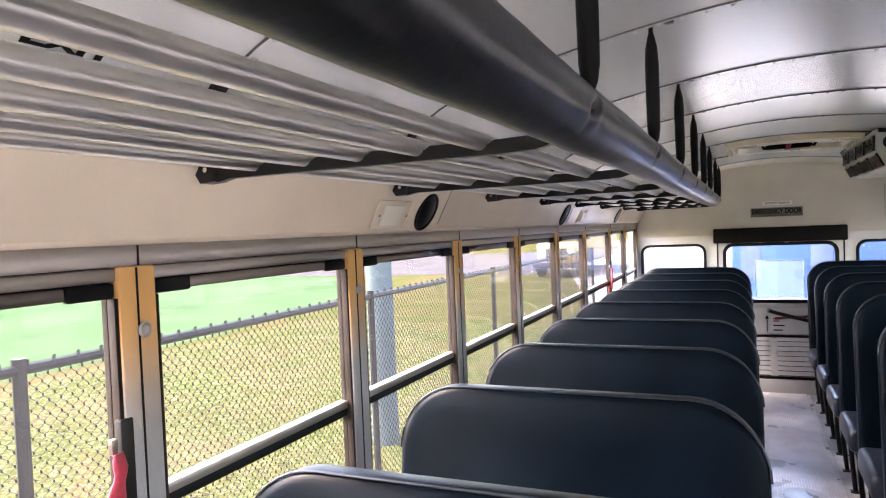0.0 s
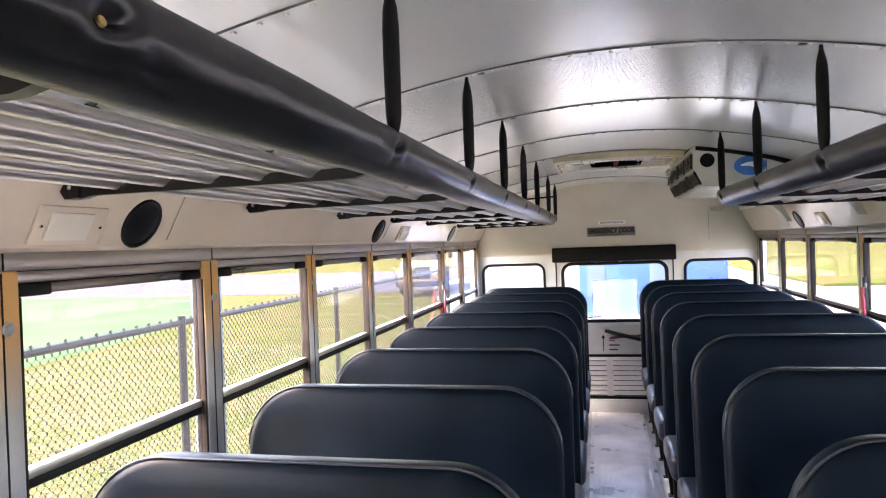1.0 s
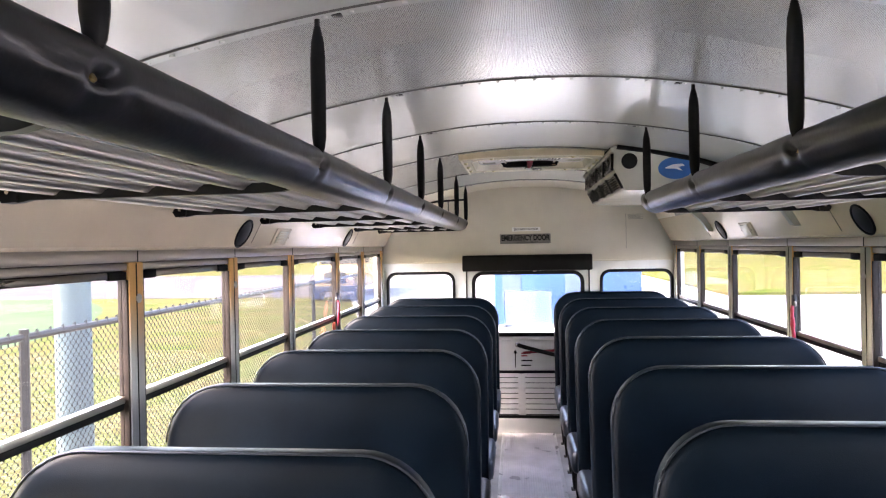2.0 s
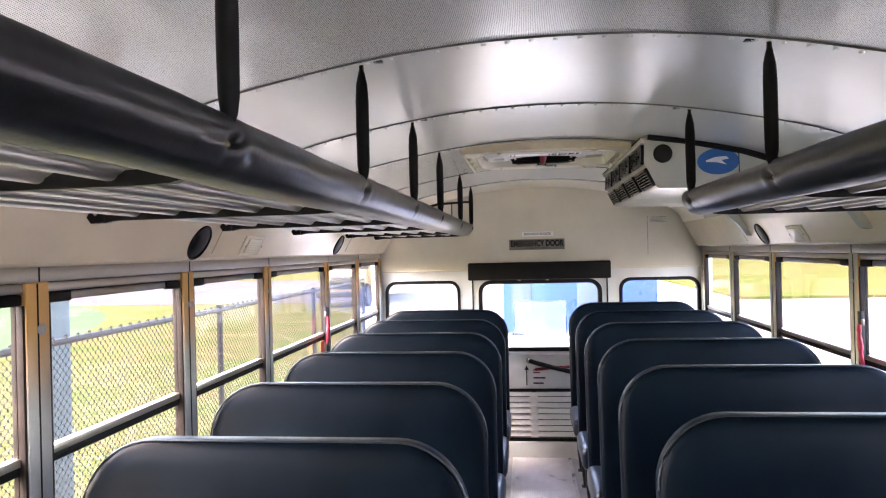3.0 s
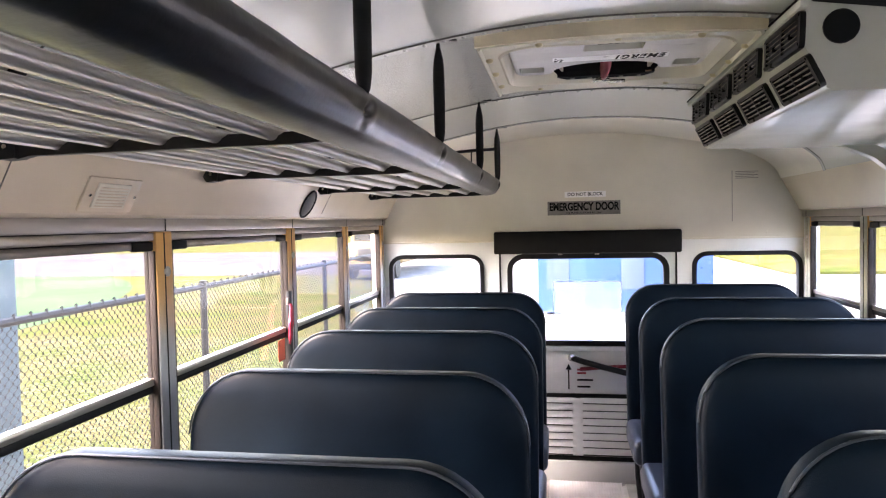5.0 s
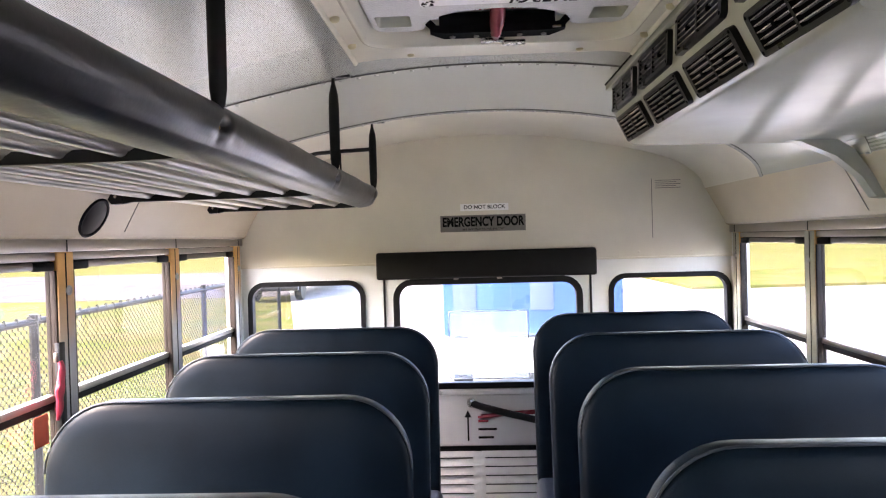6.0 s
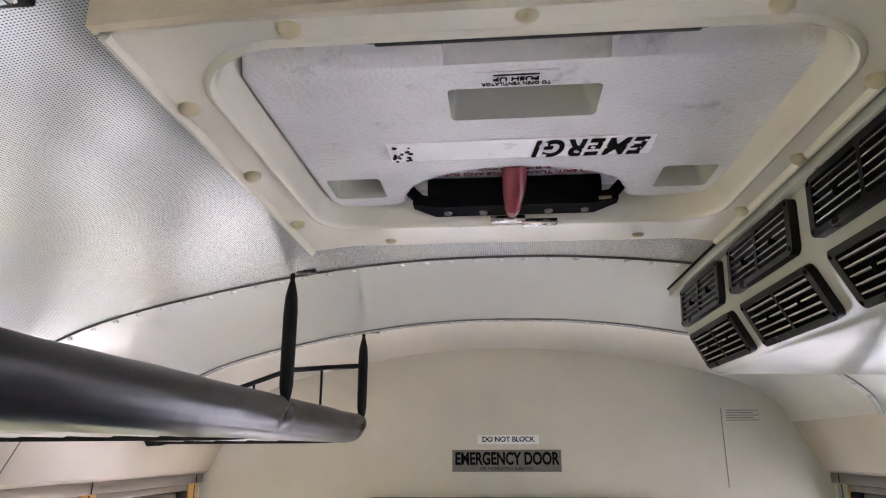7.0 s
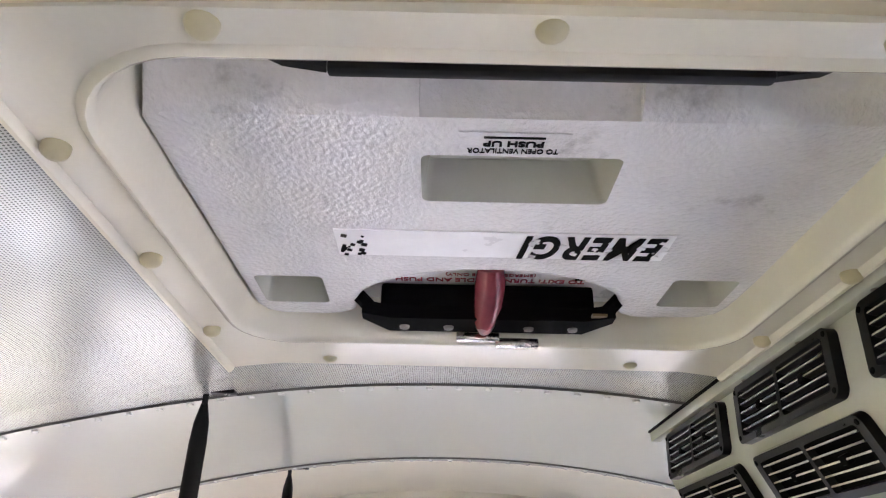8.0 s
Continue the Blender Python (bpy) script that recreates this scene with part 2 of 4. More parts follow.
M_PALEBLUE = mat("pale_blue_paint", (0.055, 0.085, 0.17), 0.35, 0, 0.1, 1)
M_DARKGL = mat("dark_glass", (0.03, 0.035, 0.04), 0.08, 0, 0.1, 3)

# ---- building helpers ----


def part(name, bm, material, parent=None, label="", m=None):
    me = bpy.data.meshes.new(name)
    bmesh.ops.recalc_face_normals(bm, faces=bm.faces)
    bm.to_mesh(me)
    bm.free()
    me.polygons.foreach_set("use_smooth", [True] * len(me.polygons))
    me.set_sharp_from_angle(angle=radians(38))
    for mt in material if isinstance(material, (list, tuple)) else [material]:
        me.materials.append(mt)
    ob = new(name, me)
    if parent:
        ob.parent = parent
    if m is not None:
        ob.matrix_basis = m
    if label:
        ob["label"] = label
    return ob


def share(name, ob, parent, m, label=""):
    """Another object on the mesh of ob."""
    o = new(name, ob.data)
    o.parent = parent
    o.matrix_basis = m
    if label:
        o["label"] = label
    return o


def thing(name, label, category, group="", m=None, kind=""):
    e = new(name)
    e.empty_display_size = 0.05
    if m is not None:
        e.matrix_basis = m
    return tagged(e, label, category, group, kind)


def merge(bm, other):
    me = bpy.data.meshes.new("tmp")
    other.to_mesh(me)
    other.free()
    bm.from_mesh(me)
    bpy.data.meshes.remove(me)
    return bm


def box(x0, x1, y0, y1, z0, z1, bevel=0.0, seg=2, bm=None):
    b = bmesh.new()
    bmesh.ops.create_cube(b, size=1)
    for v in b.verts:
        v.co = Vector(((x0 + x1) / 2 + v.co.x * (x1 - x0), (y0 + y1) / 2 + v.co.y * (y1 - y0), (z0 + z1) / 2 + v.co.z * (z1 - z0)))
    if bevel:
        bmesh.ops.bevel(b, geom=b.edges[:], offset=bevel, segments=seg, affect="EDGES", profile=0.5)
    return merge(bm, b) if bm else b


def prism(pts, a, c, to, bm=None):
    """A closed outline of 2D points, extruded from a to c; to(u, v, w) gives the place."""
    bm = bm or bmesh.new()
    r0 = [bm.verts.new(to(u, v, a)) for u, v in pts]
    r1 = [bm.verts.new(to(u, v, c)) for u, v in pts]
    n = len(pts)
    for i in range(n):
        bm.faces.new((r0[i], r0[(i + 1) % n], r1[(i + 1) % n], r1[i]))
    bm.faces.new(r0[::-1])
    bm.faces.new(r1)
    return bm


def along_y(u, v, w):
    return (u, w, v)


def along_x(u, v, w):
    return (w, u, v)


def along_z(u, v, w):
    return (u, v, w)


def plate(outer, holes, a, c, to, bm=None):
    """A flat sheet with holes through it, from a to c in depth."""
    b = bmesh.new()
    loops = []
    edges = []
    for loop in (outer, *holes):
        vs = [b.verts.new(to(u, v, a)) for u, v in loop]
        edges += [b.edges.new((vs[i], vs[(i + 1) % len(vs)])) for i in range(len(vs))]
        loops.append(vs)
    bmesh.ops.triangle_fill(b, use_beauty=True, use_dissolve=False, edges=edges)
    faces = b.faces[:]
    shift = Vector(to(0, 0, c)) - Vector(to(0, 0, a))
    top = {}
    for v in list(b.verts):
        top[v] = b.verts.new(v.co + shift)
    for f in faces:
        b.faces.new([top[v] for v in f.verts][::-1])
    for vs in loops:
        for i in range(len(vs)):
            p, q = vs[i], vs[(i + 1) % len(vs)]
            b.faces.new((p, q, top[q], top[p]))
    return merge(bm, b) if bm else b


def rrect(x0, x1, z0, z1, r, n=6):
    pts = []
    for cx, cz, a0 in ((x1 - r, z1 - r, 0), (x0 + r, z1 - r, 90), (x0 + r, z0 + r, 180), (x1 - r, z0 + r, 270)):
        for i in range(n + 1):
            a = radians(a0 + 90 * i / n)
            pts.append((cx + r * math.cos(a), cz + r * math.sin(a)))
    return pts


def tube(pts, r, n=8, closed=False, bm=None, radii=None):
    bm = bm or bmesh.new()
    pts = [Vector(p) for p in pts]
    m = len(pts)
    rings = []
    for i, p in enumerate(pts):
        if closed:
            d = pts[(i + 1) % m] - pts[i - 1]
        else:
            d = pts[min(i + 1, m - 1)] - pts[max(i - 1, 0)]
        d.normalize()
        up = Vector((0, 0, 1)) if abs(d.z) < 0.9 else Vector((1, 0, 0))
        s = d.cross(up).normalized()
        u = s.cross(d)
        rr = radii[i] if radii else r
        rings.append([bm.verts.new(p + (s * math.cos(2 * math.pi * k / n) + u * math.sin(2 * math.pi * k / n)) * rr) for k in range(n)])
    for i in range(m if closed else m - 1):
        a, b = rings[i], rings[(i + 1) % m]
        for k in range(n):
            bm.faces.new((a[k], a[(k + 1) % n], b[(k + 1) % n], b[k]))
    if not closed:
        bm.faces.new(rings[0][::-1])
        bm.faces.new(rings[-1])
    return bm


def lathe(profile, n=16, m=None, bm=None):
    """(radius, height) pairs turned round z, then placed by m."""
    b = bmesh.new()
    rings = []
    for r, h in profile:
        if r < 1e-6:
            rings.append([b.verts.new((0, 0, h))])
        else:
            rings.append([b.verts.new((r * math.cos(2 * math.pi * k / n), r * math.sin(2 * math.pi * k / n), h)) for k in range(n)])
    for a, c in zip(rings, rings[1:]):
        for k in range(n):
            j = (k + 1) % n
            if len(a) == 1 and len(c) > 1:
                b.faces.new((a[0], c[j], c[k]))
            elif len(c) == 1 and len(a) > 1:
                b.faces.new((a[k], a[j], c[0]))
            elif len(a) > 1:
                b.faces.new((a[k], a[j], c[j], c[k]))
    if len(rings[0]) > 1:
        b.faces.new(rings[0][::-1])
    if len(rings[-1]) > 1:
        b.faces.new(rings[-1])
    if m is not None:
        b.transform(m)
    return merge(bm, b) if bm else b


def frame_of(origin, xdir, ydir):
    """A pose whose x and y axes lie along the two directions."""
    x = Vector(xdir).normalized()
    z = x.cross(Vector(ydir)).normalized()
    y = z.cross(x)
    m = Matrix((x, y, z)).transposed().to_4x4()
    m.translation = Vector(origin)
    return m


def lettering(name, body, size, m, material, parent, width=None, bold=0.0, slant=0.0, space=1.0):
    cu = bpy.data.curves.new(name, "FONT")
    cu.body, cu.size, cu.align_x, cu.align_y = body, size, "CENTER", "CENTER"
    cu.extrude, cu.offset, cu.shear, cu.space_character = 0.0004, bold, slant, space
    tmp = new(name, cu)
    me = bpy.data.meshes.new_from_object(tmp)
    bpy.data.objects.remove(tmp)
    if width:
        xs = [v.co.x for v in me.vertices]
        k = width / (max(xs) - min(xs))
        for v in me.vertices:
            v.co.x *= k
    me.materials.clear()
    me.materials.append(material)
    ob = new(name, me)
    ob.parent = parent
    ob.matrix_basis = m
    return ob


# ---- the bus shell ----
P = 0.70
Y0, YR = -2.6, 5.85
POSTS = [P * i for i in range(-3, 6)] + [4.386, 5.089, 5.785]
CEIL = [(0, 2.032), (0.2, 2.026), (0.4, 2.005), (0.6, 1.97), (0.8, 1.924), (0.95, 1.868), (1.04, 1.80), (1.068, 1.742)]
RIBS = [-2.05, -1.35, -0.65, 0.05, 0.75, 1.45, 2.15, 2.85, 3.545, 4.49, 5.2]


def ceil_z(x):
    x = abs(x)
    for (a, za), (b, zb) in zip(CEIL, CEIL[1:]):
        if x <= b:
            t = (x - a) / (b - a)
            return za + (zb - za) * t
    return CEIL[-1][1]


def ceil_curve():
    """The roof's section, finely and smoothly divided, from one side to the other."""
    k = [Vector((x, z)) for x, z in CEIL]
    half = []
    for i in range(len(k) - 1):
        p0 = k[i - 1] if i else Vector((-k[1].x, k[1].y))
        p3 = k[i + 2] if i + 2 < len(k) else k[i + 1] * 2 - k[i]
        for j in range(4):
            t = j / 4
            a, b = k[i], k[i + 1]
            q = 0.5 * (2 * a + (b - p0) * t + (2 * p0 - 5 * a + 4 * b - p3) * t * t + (3 * a - p0 - 3 * b + p3) * t ** 3)
            half.append((q.x, q.y))
    half.append(CEIL[-1])
    return [(-x, z) for x, z in half[::-1]] + half[1:]


CURVE = ceil_curve()


def build_ceiling():
    bm = bmesh.new()
    # inner skin, sheet by sheet
    stops = sorted([Y0] + RIBS + [3.61, 4.22, YR + 0.02])
    for y0, y1 in zip(stops, stops[1:]):
        whole = 3.4 < y0 < 4.4
        grid = [[bm.verts.new((x, y, z)) for x, z in CURVE] for y in (y0, y1)]
        for i in range(len(CURVE) - 1):
            xm = (CURVE[i][0] + CURVE[i + 1][0]) / 2
            if y0 == 3.61 and -0.32 < xm < 0.34:
                continue
            f = bm.faces.new((grid[0][i], grid[0][i + 1], grid[1][i + 1], grid[1][i]))
            f.material_index = 1 if whole or 1.4 < y0 < 2.0 else 0
            if y0 > 5:
                f.material_index = 2
    # outer roof
    out = [(x * 1.16, z + 0.05) for x, z in CURVE]
    out = [(-1.27, 1.56)] + out + [(1.27, 1.56)]
    a = [bm.verts.new((x, Y0 - 0.05, z)) for x, z in out]
    b = [bm.verts.new((x, YR + 0.08, z)) for x, z in out]
    for i in range(len(out) - 1):
        bm.faces.new((a[i], a[i + 1], b[i + 1], b[i])).material_index = 2
    # lapped seams with rivets; the front edge's gap shadow is put in as dark colour
    for y in RIBS:
        n = len(CURVE)
        w, d = 0.016, 0.004
        rows = [[bm.verts.new((x, yy, z - dd)) for x, z in CURVE] for yy, dd in ((y - w, -0.001), (y - w + 0.003, d), (y + w, d), (y + w, -0.001))]
        for j, (r0, r1) in enumerate(zip(rows, rows[1:])):
            for i in range(n - 1):
                bm.faces.new((r0[i], r0[i + 1], r1[i + 1], r1[i])).material_index = 3 if j else 4
        s = 0
        for i in range(n - 1):
            (xa, za), (xb, zb) = CURVE[i], CURVE[i + 1]
            L = math.hypot(xb - xa, zb - za)
            while s < L:
                t = s / L
                lathe([(0.0065, 0.0), (0.006, -0.003), (0.0, -0.0055)], 8, Matrix.Translation((xa + (xb - xa) * t, y, za + (zb - za) * t - d)), bm)
                s += 0.052
            s -= L
    for f in bm.faces:
        if f.material_index != 4 and (len(f.verts) == 3 or f.calc_area() < 3e-5):
            f.material_index = 3
    return tagged(part("ceiling", bm, [M_CEIL, M_PERF, M_REAR, M_CEIL, M_GAP]), "curved bare metal bus ceiling with riveted seams", "ceiling", kind="structure")


build_ceiling()


def side_wall(s, name):
    """Lower wall, the beige cornice over the windows and the header; s is -1 or 1."""
    w = part(name, box(min(s * 1.19, s * 1.27), max(s * 1.19, s * 1.27), Y0, YR + 0.08, -0.1, 0.72), M_WALL)
    tagged(w, "grey painted lower side wall of the bus", "wall", kind="structure")
    prof = [(s * 1.066, 1.752), (s * 1.156, 1.586), (s * 1.161, 1.571), (s * 1.175, 1.562), (s * 1.27, 1.562), (s * 1.27, 1.752)]
    c = part("cornice", prism(prof, Y0, YR, along_y), M_BEIGE, w, "beige sloped panel over the windows")
    for y in (-0.62, 1.15, 2.9, 4.65):
        prof = [(s * 1.0645, 1.75), (s * 1.1545, 1.584), (s * 1.157, 1.585), (s * 1.067, 1.752)]
        part("seam", prism(prof, y - 0.0007, y + 0.0007, along_y), M_SILVER, c)
    part("header", box(min(s * 1.18, s * 1.27), max(s * 1.18, s * 1.27), Y0, YR, 1.527, 1.562, 0.003), M_HEAD, w, "dull aluminium header rail")
    for y in POSTS:
        y -= 0.01
        part("joint", box(min(s * 1.178, s * 1.2), max(s * 1.178, s * 1.2), y - 0.0015, y + 0.0015, 1.528, 1.561), M_RUBBER, w)
    part("sill", box(min(s * 1.17, s * 1.27), max(s * 1.17, s * 1.27), Y0, YR, 0.72, 0.75, 0.004), M_ALU, w)
    return w


WALL_L = side_wall(-1, "wall_left")
WALL_R = side_wall(1, "wall_right")


def post(s, y, wall):
    a = sorted((s * 1.185, s * 1.214))
    p = part("pillar", box(a[0], a[1], y - 0.045, y + 0.03, 0.75, 1.527, 0.004), [M_POST, M_SHADEP], wall, "window post, tan above and bare metal below")
    # right posts: the shaded look of the inner face is put in as colour
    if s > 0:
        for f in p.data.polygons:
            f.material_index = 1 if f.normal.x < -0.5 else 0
    part("groove", box(min(s * 1.183, s * 1.19), max(s * 1.183, s * 1.19), y - 0.012, y - 0.009, 0.76, 1.524), M_RUBBER, p)
    m = Matrix.Translation((s * 1.185, y, 1.419)) @ pose(0, 0, 0, 0, -90 * s, 0)
    part("screw", lathe([(0.014, 0), (0.014, 0.003), (0.010, 0.005), (0.009, 0.003), (0.0, 0.0005)], 16, m), M_ALU, p, "round recessed steel screw")
    for k in range(9):
        z = 1.155 + k * 0.035
        yy = y - 0.0455
        part("slot", box(min(s * 1.196, s * 1.202), max(s * 1.196, s * 1.202), yy - 0.001, yy + 0.001, z, z + 0.014), M_RUBBER, p)


def window(s, y0, y1, idx):
    """Split sash between two posts: upper and lower pane, latches and rails."""
    w = thing("window_%d" % idx, "split-sash bus window with aluminium frame and clear panes", "window", kind="structure")
    xa, xb = sorted((s * 1.215, s * 1.255))
    x2a, x2b = sorted((s * 1.206, s * 1.217))
    f = plate([(y0, 0.75), (y1, 0.75), (y1, 1.527), (y0, 1.527)], [[(y0 + 0.009, 0.765), (y1 - 0.009, 0.765), (y1 - 0.009, 1.49), (y0 + 0.009, 1.49)]], x2a, x2b, along_x)
    fr = part("window_frame", f, M_RAIL, w)
    part("head_rail", box(*sorted((s * 1.191, s * 1.2055)), y0, y1, 1.503, 1.525, 0.003), M_HEAD, w)
    part("head_strip", box(*sorted((s * 1.195, s * 1.2055)), y0 + 0.09, y1 - 0.09, 1.480, 1.500, 0.003), M_DARKALU, w, "dull dark metal strip")
    for a, b in ((y0 + 0.004, y0 + 0.088), (y1 - 0.088, y1 - 0.004)):
        part("latch", box(*sorted((s * 1.191, s * 1.2055)), a, b, 1.476, 1.501, 0.004), M_RUBBER, w, "black plastic window latch")
    part("gasket", box(*sorted((s * 1.205, s * 1.226)), y0 + 0.01, y1 - 0.01, 1.098, 1.117, 0.002), M_RUBBER, w, "black rubber strip")
    part("meeting_rail", box(*sorted((s * 1.201, s * 1.226)), y0 + 0.004, y1 - 0.004, 1.118, 1.138, 0.003), M_HEAD, w)
    for n, z0, z1, x in (("upper_pane", 1.13, 1.492, s * 1.207), ("lower_pane", 0.77, 1.107, s * 1.213)):
        g = part(n, box(*sorted((x, x + s * 0.004)), y0 + 0.0095, y1 - 0.0095, z0, z1), M_GLASS, w)
        g.visible_shadow = False
    for ya, yb in ((y0, y0 + 0.009), (y1 - 0.009, y1)):
        part("side_rail", box(*sorted((s * 1.1885, s * 1.2055)), ya + 0.0005, yb - 0.0005, 0.755, 1.476, 0.001), M_RAIL, w, "brown side track")


n = 0
for s, wall in ((-1, WALL_L), (1, WALL_R)):
    for y in POSTS:
        post(s, y, wall)
    for ya, yb in zip(POSTS, POSTS[1:]):
        n += 1
        window(s, ya + 0.03, yb - 0.045, n)
    x = sorted((s * 1.19, s * 1.262))
    part("end_wall", box(x[0], x[1], POSTS[-1] + 0.03, YR + 0.08, 0.75, 1.527), M_WALL, wall)

# unseen front wall behind the camera, left without a windscreen to keep light out
tagged(part("wall_front", box(-1.27, 1.27, Y0 - 0.06, Y0, -0.1, 2.05), M_REAR), "plain cream wall, unseen, closing off the front of the bus", "wall", kind="structure")

# floor
FL = part("floor", box(-1.27, 1.27, Y0, YR + 0.08, -0.1, 0.0), M_FLOOR)
tagged(FL, "grey bus floor with a ribbed rubber aisle", "floor", kind="structure")
part("aisle_mat", box(-0.2, 0.21, Y0, YR - 0.002, 0.0005, 0.005), M_AISLE, FL, "pale grey ribbed rubber")
bm = bmesh.new()
for k in range(26):
    x = -0.185 + k * 0.0152
    prism([(x - 0.004, 0.005), (x + 0.004, 0.005), (x + 0.0025, 0.0085), (x - 0.0025, 0.0085)], Y0, YR - 0.004, along_y, bm)
tagged(part("aisle_ribs", bm, M_AISLE, FL), kind="stuff")
for x in (-0.2, 0.21):
    part("aisle_trim", prism([(x - 0.013, 0.004), (x + 0.013, 0.004), (x + 0.009, 0.009), (x - 0.009, 0.009)], Y0, YR - 0.004, along_y), M_TRIM, FL, "pale metal edge strip")
part("round_plate", lathe([(0.11, 0.0), (0.11, 0.011), (0.10, 0.0135), (0.0, 0.0135)], 32, Matrix.Translation((0.01, 3.38, 0))), M_TRIM, FL, "round pale cover plate")

# ---- rear wall and emergency door ----
DX0, DX1 = -0.484, 0.515


def rear_wall():
    w = thing("wall_rear", "cream rear wall of the bus above grey-white lower wall", "wall", kind="structure")
    top = [(-1.27, 1.42), (1.27, 1.42), (1.27, 1.562), (1.17, 1.565), (1.156, 1.586)] + [(x, z) for x, z in CURVE[::-1]] + [(-1.156, 1.586), (-1.17, 1.565), (-1.27, 1.562)]
    top = [(x, z + 0.004) if z > 1.6 else (x, z) for x, z in top]
    part("upper_panel", plate(top, [], YR - 0.012, YR + 0.08, along_y), M_REAR, w)
    part("lip", box(-1.2, 1.2, YR - 0.018, YR, 1.413, 1.423, 0.003), M_REAR, w)
    for x0, x1, a, b in ((-1.27, DX0 - 0.004, -1.157, -0.587), (DX1 + 0.004, 1.27, 0.608, 1.18)):
        o = [(x0, -0.1), (x1, -0.1), (x1, 1.42), (x0, 1.42)]
        p = part("lower_panel", plate(o, [rrect(a, b, 0.80, 1.338, 0.077)], YR, YR + 0.08, along_y), M_WALL, w)
    for x in (-0.85, -0.35, 0.0, 0.35, 0.75, 1.0):
        part("rivet", lathe([(0.006, 0), (0.005, 0.003), (0, 0.004)], 8, pose(x, YR - 0.012, 1.447, 90)), M_REAR, w)
    return w


rear_wall()


def rear_window(a, b, idx):
    w = thing("window_%d" % idx, "fixed rear window in a black rubber gasket", "window", kind="structure")
    o, i = rrect(a - 0.006, b + 0.006, 0.794, 1.344, 0.082), rrect(a + 0.018, b - 0.018, 0.818, 1.32, 0.062)
    part("gasket", plate(o, [i], YR - 0.012, YR + 0.03, along_y), M_RUBBER, w, "black rubber window gasket")
    g = part("pane", box(a + 0.01, b - 0.01, YR + 0.012, YR + 0.016, 0.81, 1.33), M_REARGL, w)
    g.visible_shadow = False


rear_window(-1.157, -0.587, 40)
rear_window(0.608, 1.18, 41)


def emergency_door():
    d = thing("door_1", "grey-white rear emergency door with window, lever and vent", "door", kind="structure")
    o = [(DX0, 0.125), (DX1, 0.125), (DX1, 1.415), (DX0, 1.415)]
    part("door_leaf", plate(o, [rrect(-0.436, 0.471, 0.808, 1.333, 0.088)], YR + 0.002, YR + 0.07, along_y), M_WALL, d)
    out, inn = rrect(-0.443, 0.478, 0.80, 1.341, 0.093), rrect(-0.413, 0.448, 0.83, 1.311, 0.067)
    part("window_gasket", plate(out, [inn], YR - 0.012, YR + 0.03, along_y), M_RUBBER, d, "black rubber window gasket")
    g = part("pane", box(-0.43, 0.465, YR + 0.012, YR + 0.016, 0.812, 1.33), M_REARGL, d)
    g.visible_shadow = False
    for x in (DX0 - 0.002, DX1 + 0.002):
        part("door_seam", box(x - 0.005, x + 0.005, YR - 0.006, YR + 0.002, 0.125, 1.415, 0.001), M_RUBBER, d)
    part("ledge", box(-0.44, 0.47, YR - 0.02, YR + 0.002, 0.772, 0.798, 0.004), M_TRIM, d)
    p = part("lever_panel", box(-0.44, 0.47, YR - 0.008, YR + 0.002, 0.522, 0.768, 0.003), M_WALL, d)
    for z0, z1 in ((0.495, 0.518), (0.123, 0.148)):
        part("rubber_strip", box(-0.45, 0.48, YR - 0.012, YR + 0.002, z0, z1, 0.003), M_RUBBER, d)
    # lever and strap
    lv = part("lever", tube([(-0.075, YR - 0.035, 0.735), (-0.03, YR - 0.04, 0.72), (0.1, YR - 0.045, 0.685), (0.3, YR - 0.045, 0.635)], 0.017, 10), M_BLACK, d, "black door lever")
    part("pivot", lathe([(0.022, -0.03), (0.022, 0.0), (0.014, 0.012), (0.0, 0.012)], 14, pose(-0.075, YR - 0.035, 0.735, 90)), M_STEEL, lv)
    part("red_bar", tube([(-0.03, YR - 0.02, 0.665), (0.1, YR - 0.022, 0.678), (0.32, YR - 0.022, 0.69)], 0.011, 8), M_RED, d, "red release bar")
    ar = part("arrow", plate([(-0.098, 0.545), (-0.09, 0.545), (-0.09, 0.66), (-0.077, 0.66), (-0.094, 0.695), (-0.111, 0.66), (-0.098, 0.66)], [], YR - 0.0105, YR - 0.0075, along_y), M_INK, p, "black printed arrow")
    for k, (z, w, mt) in enumerate(((0.655, 0.07, M_REDC), (0.635, 0.05, M_REDC), (0.595, 0.09, M_INK), (0.555, 0.075, M_INK))):
        part("caption_bar", box(-0.045, -0.045 + w, YR - 0.0095, YR - 0.0075, z, z + 0.011), mt, p)
    # vent
    v = part("vent_panel", box(-0.44, 0.47, YR - 0.004, YR + 0.002, 0.15, 0.493, 0.002), M_BLACK, d)
    z = 0.162
    sl = None
    while z < 0.475:
        for x in (-0.22, 0.13):
            if sl is None:
                sl = part("slat", prism([(-0.012, 0.0), (-0.002, -0.004), (0.0, 0.031), (-0.005, 0.035)], -0.16, 0.16, along_x), M_WHITE, v, m=Matrix.Translation((x, YR - 0.004, z)))
            else:
                share("slat", sl, v, Matrix.Translation((x, YR - 0.004, z)))
        z += 0.0435
    for x in (-0.405, -0.045, 0.37):
        part("vent_stile", box(x - 0.03, x + 0.03, YR - 0.014, YR, 0.152, 0.491, 0.003), M_WHITE, v)
    return d


emergency_door()
st = part("rear_step", box(-0.45, 0.48, YR - 0.03, YR + 0.08, 0.0, 0.121, 0.006), M_WALL)
tagged(st, "grey painted sill step below the emergency door", "step", kind="structure")

